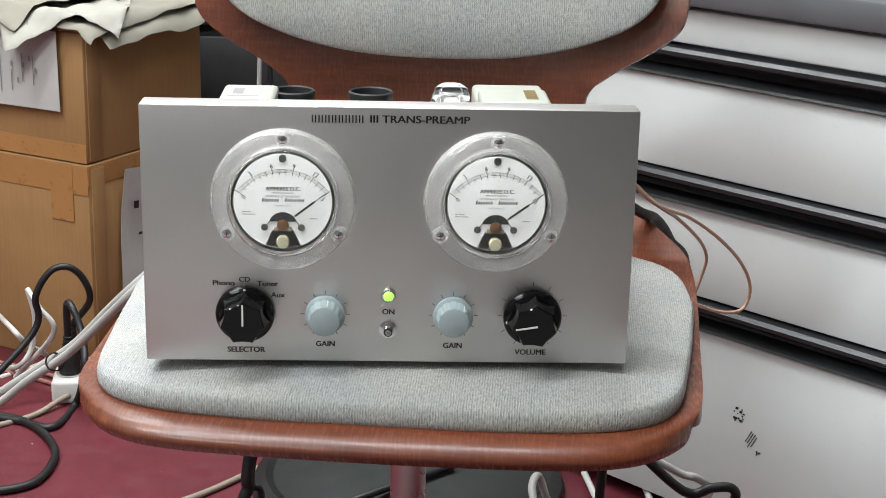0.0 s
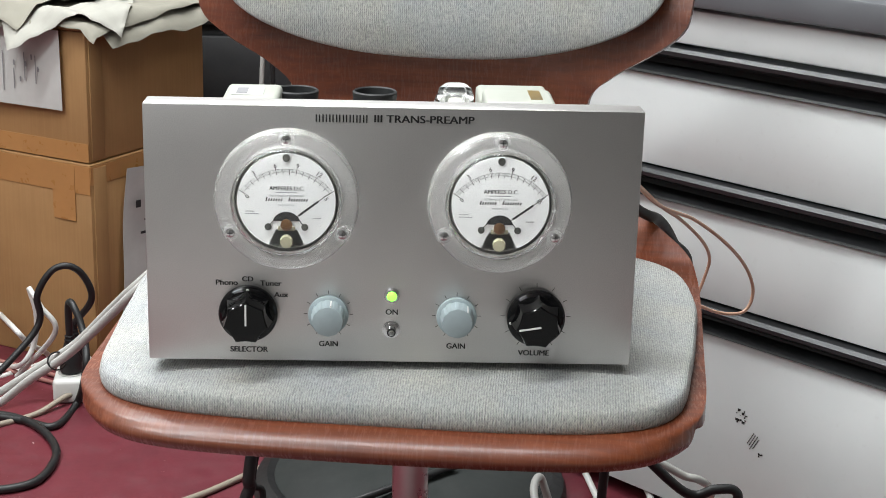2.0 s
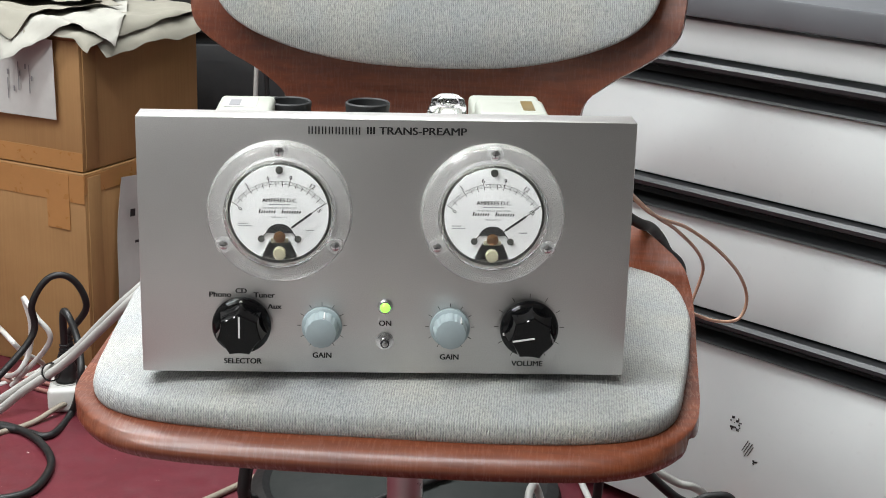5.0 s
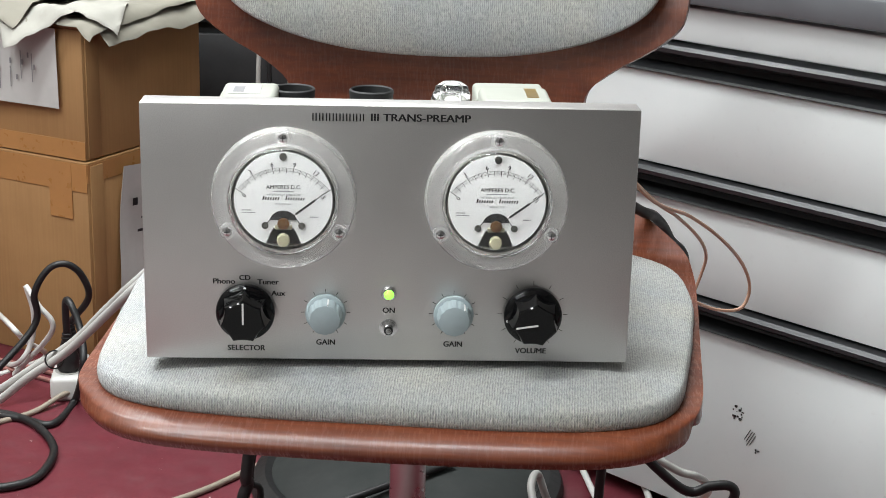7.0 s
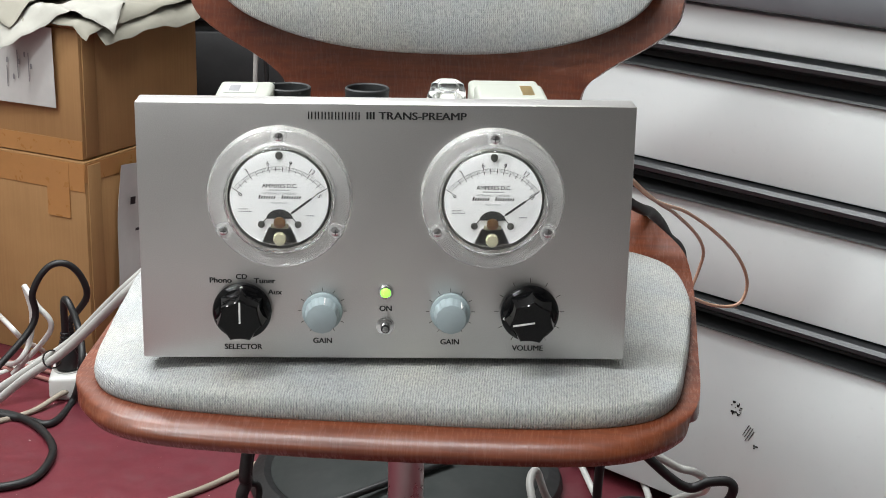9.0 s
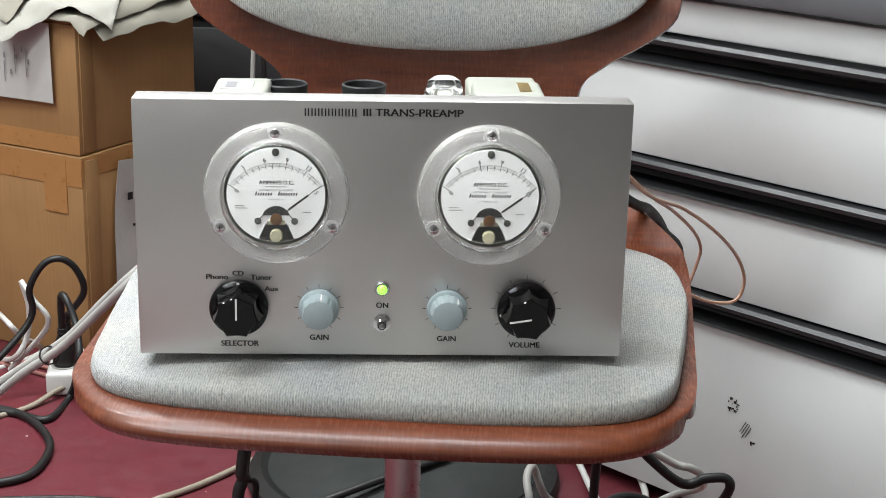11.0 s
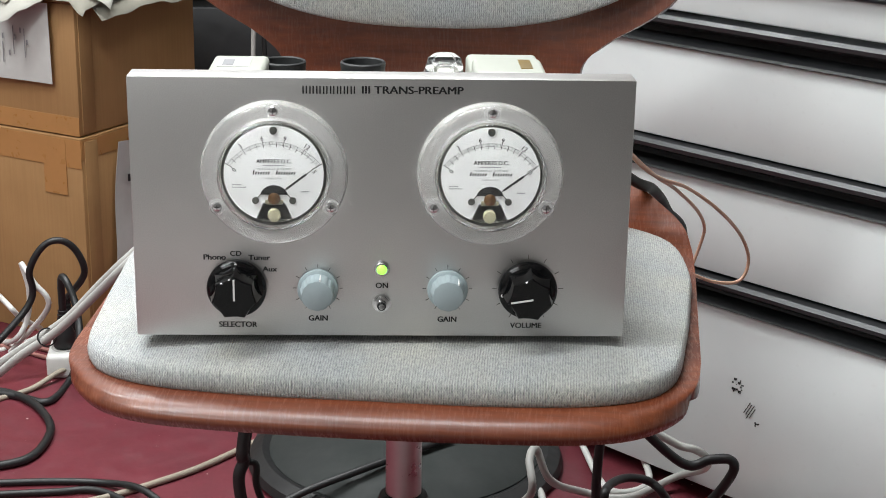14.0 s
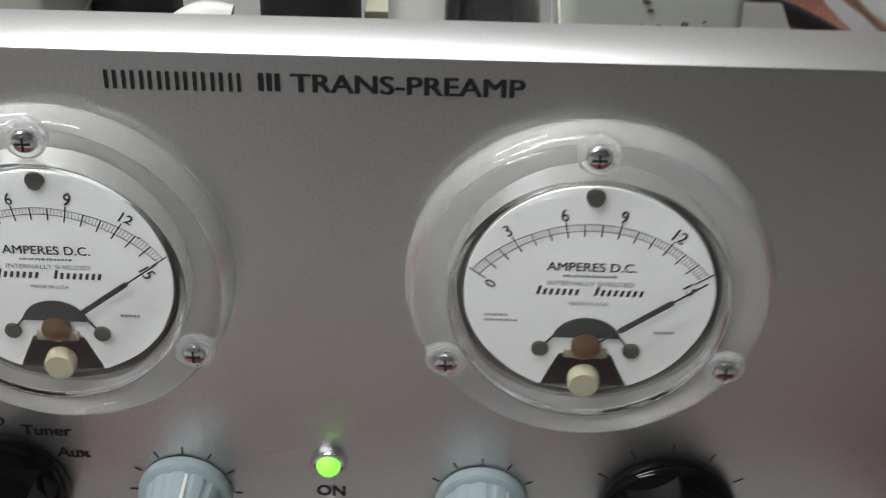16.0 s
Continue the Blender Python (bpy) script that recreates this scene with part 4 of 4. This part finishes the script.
# ---- things on the floor behind ----
disc = thing("round_lid", Matrix.Translation((0.035, 0.84, FL)), "scuffed dark green round lid with a black rim on the floor", "lid")
part("dome", lathe([(0, 0.055), (0.05, 0.054), (0.11, 0.047), (0.16, 0.034), (0.180, 0.022), (0.183, 0.012), (0.16, 0.01), (0, 0.02)], 64), GREENDISC, disc)
part("rim", lathe([(0.178, 0.002), (0.203, 0.0), (0.209, 0.006), (0.205, 0.016), (0.190, 0.024), (0.180, 0.020)], 64, closed=True), RUBBER, disc, "broad black rubber rim")
# black box added to stand in for the deep shade behind the column
case = thing("shade_box", Matrix.Translation((0.19, 1.10, FL)) @ pose(0, 0, 0, 0, 0, -4), "low black box added as the dark shade behind the chair", "case")
part("body", box(-0.17, 0.14, -0.02, 0.26, 0.006, 0.115, 0.006), CHARCOAL, case)
part("lid", box(-0.172, 0.142, -0.022, 0.262, 0.1155, 0.140, 0.006), CHARCOAL, case)
for fx in (-0.15, 0.12):
    for fy in (0.0, 0.24):
        part("foot", lathe([(0, 0), (0.009, 0), (0.010, 0.006), (0, 0.006)], 16, Matrix.Translation((fx, fy, 0))), RUBBER, case)


def socket_strip(m, name, label, sockets, lamp):
    t = thing(name, m, label, "power strip", "power strips")
    L = 0.055 * sockets + 0.05 if lamp else 0.045 * sockets + 0.02
    part("housing", box(-L / 2, L / 2, -0.025, 0.025, 0, 0.038, 0.007, 3), WHITEPLASTIC, t)
    for k in range(sockets):
        x = -L / 2 + 0.032 + (0.055 if lamp else 0.045) * k
        part("socket", lathe([(0.0, 0.0382), (0.0185, 0.0382), (0.0200, 0.0392), (0.0185, 0.0400), (0.0175, 0.0386), (0, 0.0386)], 24, Matrix.Translation((x, 0, 0))), GREYCABLE, t)
    if lamp:
        part("rocker_switch", box(L / 2 - 0.034, L / 2 - 0.010, -0.010, 0.010, 0.037, 0.043, 0.002), REDLAMP, t, "lit red rocker switch")
    return t


socket_strip(Matrix.Translation((-0.474, 1.165, FL)) @ pose(0, 0, 0, 0, 0, 95), "power_strip", "white power strip on the floor by a cardboard box", 2, False)
socket_strip(Matrix.Translation((0.431, 0.582, FL)) @ pose(0, 0, 0, 0, 0, 118), "power_strip", "white power strip with a lit red switch on the floor", 2, True)


def plug(m, mat, label):
    t = thing("power_plug", m, label, "plug", "power plugs")
    part("body", lathe([(0, 0), (0.015, 0), (0.0165, 0.003), (0.0165, 0.022), (0.012, 0.032), (0.0075, 0.045), (0.006, 0.058), (0, 0.058)], 24), mat, t)
    for k in range(4):
        part("strain_relief", lathe([(0.0058, 0.036 + 0.006 * k), (0.0098 - 0.0008 * k, 0.037 + 0.006 * k), (0.0098 - 0.0008 * k, 0.039 + 0.006 * k), (0.0058, 0.040 + 0.006 * k)], 20, closed=True), mat, t)
    return t


plug(Matrix.Translation((-0.476, 1.187, FL + 0.0405)), RUBBER, "black moulded plug in a power strip")
plug(Matrix.Translation((-0.472, 1.142, FL + 0.0405)), RUBBER, "black moulded plug in a power strip")
plug(Matrix.Translation((-0.650, 1.407, FL + 0.017)) @ pose(0, 0, 0, 90, 0, 110), WHITEPLASTIC, "white plug lying on the floor")

# cables that run over the seat to the back of the preamplifier
cable([(-0.10, 0.268, 0.50), (-0.15, 0.30, 0.50), (-0.223, 0.285, 0.438), (-0.256, 0.310, 0.402), (-0.299, 0.345, 0.352), (-0.344, 0.370, 0.315), (-0.383, 0.390, 0.284), (-0.438, 0.420, 0.243), (-0.60, 0.50, FL + 0.004)], 0.0042, GREYCABLE, "pale grey cable running from the preamplifier to the floor", group="pale cables")
cable([(-0.12, 0.268, 0.49), (-0.16, 0.29, 0.49), (-0.221, 0.275, 0.437), (-0.257, 0.300, 0.397), (-0.303, 0.335, 0.346), (-0.347, 0.360, 0.309), (-0.381, 0.380, 0.277), (-0.433, 0.400, 0.236), (-0.58, 0.46, FL + 0.004)], 0.0042, GREYCABLE, "pale grey cable running from the preamplifier to the floor", group="pale cables")
single("cable_tie", lathe([(0.0080, -0.002), (0.0093, -0.002), (0.0093, 0.002), (0.0080, 0.002)], 20, Matrix.Translation((-0.318, 0.348, 0.333)) @ pose(0, 0, 0, 60, 40, 0), closed=True), RUBBER, "black cable tie round two pale cables", "cable tie")
# black mains leads by the cartons
cable([(-0.62, 1.05, FL + 0.006), (-0.521, 1.130, 0.076), (-0.514, 1.130, 0.134), (-0.493, 1.135, 0.170), (-0.468, 1.140, 0.177), (-0.448, 1.150, 0.157), (-0.441, 1.160, 0.118), (-0.476, 1.187, FL + 0.098)], 0.0052, RUBBER, "black mains lead looping up from the floor", group="black leads")
cable([(-0.472, 1.142, FL + 0.098), (-0.470, 1.135, 0.119), (-0.459, 1.120, 0.120), (-0.443, 1.100, 0.088), (-0.431, 1.050, 0.054), (-0.457, 1.105, FL + 0.0055), (-0.472, 1.016, FL + 0.0055), (-0.520, 1.034, FL + 0.0055), (-0.591, 1.059, FL + 0.0055)], 0.0055, RUBBER, "thick black mains lead lying on the red floor", group="black leads")
cable([(-0.607, 1.059, FL + 0.0060), (-0.539, 1.046, FL + 0.0065), (-0.487, 1.000, FL + 0.006), (-0.451, 0.923, FL + 0.006), (-0.455, 0.842, FL + 0.006), (-0.485, 0.810, FL + 0.006), (-0.535, 0.803, FL + 0.006)], 0.0058, RUBBER, "thick black cable coiled on the red floor", group="black leads")
cable([(-0.494, 0.758, FL + 0.005), (-0.414, 0.763, FL + 0.005), (-0.352, 0.759, FL + 0.005), (-0.299, 0.723, FL + 0.0145), (-0.246, 0.672, FL + 0.005), (-0.181, 0.610, FL + 0.005)], 0.0045, RUBBER, "black cable lying on the red floor", group="black leads")
cable([(-0.486, 0.726, FL + 0.005), (-0.408, 0.734, FL + 0.005), (-0.355, 0.736, FL + 0.006), (-0.301, 0.692, FL + 0.005), (-0.262, 0.649, FL + 0.005)], 0.0045, RUBBER, "black cable lying on the red floor", group="black leads")
cable([(-0.483, 0.663, FL + 0.0045), (-0.399, 0.693, FL + 0.0045), (-0.339, 0.722, FL + 0.004), (-0.279, 0.765, FL + 0.0045), (-0.223, 0.816, FL + 0.0045), (-0.139, 0.919, FL + 0.0045)], 0.0045, BEIGECABLE, "beige cable lying across the red floor")
for dy in (0, 14):
    cable([(-0.671, 1.306, FL + 0.0035), (-0.579, 1.258, FL + 0.0035), (-0.468, 1.188, FL + 0.0035), (-0.383, 1.140, FL + 0.0035)] if dy == 0 else
          [(-0.663, 1.275, FL + 0.0035), (-0.572, 1.226, FL + 0.0035), (-0.462, 1.156, FL + 0.0035), (-0.377, 1.104, FL + 0.0035)], 0.0035, DULLPINK, "thin dull pink cable on the red floor", group="pink cables")
cable([(-0.571, 1.008, FL + 0.004), (-0.510, 1.061, FL + 0.004), (-0.460, 1.120, FL + 0.015), (-0.378, 1.163, FL + 0.004)], 0.0042, BEIGECABLE, "beige cable lying across the red floor")
cable([(-0.683, 1.506, FL + 0.02), (-0.570, 1.200, 0.059), (-0.547, 1.190, 0.038), (-0.539, 1.279, FL + 0.004), (-0.641, 1.157, FL + 0.004)], 0.0042, WHITEPLASTIC, "white cable curling on the floor by the boxes", group="white cables")
cable([(-0.535, 1.170, 0.132), (-0.526, 1.170, 0.089), (-0.534, 1.180, 0.039), (-0.553, 1.180, 0.007), (-0.595, 1.252, FL + 0.004), (-0.663, 1.275, FL + 0.004)], 0.0042, WHITEPLASTIC, "white cable curling up in front of the boxes", group="white cables")
cable([(-0.535, 1.170, 0.132), (-0.514, 1.150, 0.109), (-0.495, 1.150, 0.069), (-0.57, 1.21, FL + 0.004)], 0.0042, WHITEPLASTIC, "white cable curling up in front of the boxes", group="white cables")
# leads that hang behind the seat
cable([(-0.06, 0.263, 0.50), (-0.09, 0.40, 0.50), (-0.11, 0.44, 0.40), (-0.138, 0.400, 0.207), (-0.139, 0.400, 0.179), (-0.143, 0.400, 0.140), (-0.115, 0.42, FL + 0.01), (-0.2, 0.5, FL + 0.006)], 0.0065, RUBBER, "thick black lead hanging down behind the seat", group="black leads")
cable([(-0.05, 0.263, 0.50), (-0.07, 0.40, 0.49), (-0.09, 0.44, 0.40), (-0.136, 0.420, 0.195), (-0.128, 0.420, 0.163), (-0.123, 0.420, 0.124), (-0.07, 0.46, FL + 0.01), (0.0, 0.6, FL + 0.006)], 0.0038, RUBBER, "thin black lead hanging down behind the seat", group="black leads")
# salmon wires at the back of the preamplifier
cable([(0.122, 0.11, 0.640), (0.150, 0.20, 0.610), (0.246, 0.340, 0.506), (0.290, 0.420, 0.464), (0.330, 0.500, 0.419), (0.348, 0.540, 0.388), (0.347, 0.550, 0.365), (0.338, 0.550, 0.336)], 0.0018, PINKWIRE, "thin salmon wire looping behind the chair", name="wire", group="salmon wires")
cable([(0.122, 0.10, 0.636), (0.155, 0.21, 0.612), (0.242, 0.330, 0.509), (0.308, 0.450, 0.457), (0.353, 0.500, 0.419), (0.393, 0.560, 0.373), (0.409, 0.580, 0.338), (0.401, 0.580, 0.314), (0.372, 0.570, 0.315), (0.338, 0.550, 0.332)], 0.0019, PINKWIRE, "thin salmon wire looping behind the chair", name="wire", group="salmon wires")
cable([(0.14, 0.263, 0.53), (0.165, 0.29, 0.545), (0.235, 0.340, 0.494), (0.260, 0.380, 0.475), (0.283, 0.420, 0.442), (0.304, 0.450, 0.388), (0.24, 0.47, 0.2), (0.26, 0.5, FL + 0.01), (0.4, 0.6, FL + 0.006)], 0.0052, RUBBER, "black lead from the back of the preamplifier", group="black leads")
# tangle on the floor by the cabinet
cable([(0.154, 0.669, FL + 0.01), (0.173, 0.550, 0.065), (0.172, 0.570, 0.098), (0.183, 0.600, 0.097), (0.200, 0.600, 0.058), (0.251, 0.705, FL + 0.02), (0.311, 0.703, FL + 0.012), (0.380, 0.745, FL + 0.02), (0.396, 0.660, 0.043), (0.388, 0.620, 0.077), (0.369, 0.600, 0.097), (0.351, 0.600, 0.102), (0.322, 0.600, 0.118), (0.293, 0.600, 0.129)], 0.0048, GREYCABLE, "pale grey cable tangled on the floor by the cabinet", group="tangled cables")
cable([(0.117, 0.724, FL + 0.006), (0.196, 0.730, FL + 0.012), (0.212, 0.684, FL + 0.006), (0.280, 0.675, FL + 0.006), (0.335, 0.682, FL + 0.006), (0.374, 0.639, FL + 0.006)], 0.0048, GREYCABLE, "pale grey cable tangled on the floor by the cabinet", group="tangled cables")
cable([(0.274, 0.864, FL + 0.01), (0.285, 0.733, FL + 0.015), (0.314, 0.718, FL + 0.012), (0.346, 0.746, FL + 0.015), (0.350, 0.855, FL + 0.01)], 0.0045, WHITEPLASTIC, "white cable coiled on the floor", group="tangled cables")
cable([(0.048, 0.638, FL + 0.006), (0.089, 0.686, FL + 0.006), (0.146, 0.743, FL + 0.006), (0.206, 0.803, FL + 0.006)], 0.0045, BEIGECABLE, "beige cable lying across the red floor", group="tangled cables")
cable([(0.26, 0.48, 0.20), (0.333, 0.500, 0.128), (0.365, 0.500, 0.132), (0.386, 0.500, 0.132), (0.392, 0.500, 0.120), (0.385, 0.520, 0.086), (0.371, 0.540, 0.050), (0.366, 0.601, FL + 0.006)], 0.0056, RUBBER, "black mains lead looping above the floor by the cabinet", group="black leads")
cable([(0.264, 0.603, FL + 0.006), (0.249, 0.500, 0.081), (0.257, 0.520, 0.090), (0.282, 0.550, 0.085), (0.311, 0.560, 0.075), (0.331, 0.560, 0.054), (0.370, 0.639, FL + 0.006)], 0.0050, RUBBER, "black lead arching over the red floor", group="black leads")
cable([(-0.15, 0.66, FL + 0.005), (-0.096, 0.680, FL + 0.030), (-0.031, 0.701, FL + 0.048), (0.036, 0.740, FL + 0.056), (0.093, 0.782, FL + 0.058)], 0.005, RUBBER, "black lead lying across a round lid", group="black leads")

# ---- dark clutter behind ----
# made-up black block: fills the unlit gap between cartons and chair
rack = thing("dark_backing", Matrix.Translation((-0.05, 1.72, FL)), "low black block standing in for the dark clutter behind the chair", "rack")
part("backing_body", box(-0.36, 0.40, 0, 0.26, 0, 0.80, 0.004), SHADEBLACK, rack)
for k in range(3):
    part("backing_panel", box(-0.34, 0.38, -0.016, -0.001, 0.08 + 0.2 * k, 0.26 + 0.2 * k, 0.003), SHADEBLACK, rack, "black panel")
for k, (x, tilt, mat, lab) in enumerate(((-0.215, 3, GREYCABLE, "grey"), (-0.19, -2, RUBBER, "black"), (-0.165, 5, BEIGECABLE, "beige"), (-0.120, -4, RUBBER, "black"), (-0.098, 7, BRASS, "gold-coloured"))):
    cable([(x, 1.50, 0.95), (x + 0.004 * tilt, 1.49, 0.6), (x + 0.001 * tilt, 1.50, 0.3), (x + 0.01 * tilt, 1.48, FL + 0.006), (x + 0.02 * tilt, 1.40, FL + 0.004)], 0.004, mat, lab + " cable hanging in front of the dark backing", group="hanging cables")
# silver oddments on the worktop
for x, y, w, d, h in ((-0.16, 0.10, 0.05, 0.03, 0.006), (-0.10, 0.16, 0.04, 0.05, 0.012), (-0.05, 0.07, 0.06, 0.02, 0.008)):
    s = single("metal_bracket", box(x, x + w, y, y + d, 0.6632, 0.6632 + h, 0.002, bm=box(x, x + 0.004, y, y + d, 0.6632, 0.6632 + h * 3, 0.001)), STEEL, "small bright metal bracket on the cabinet top", "bracket", "brackets on the cabinet")
    s.matrix_world = CABM
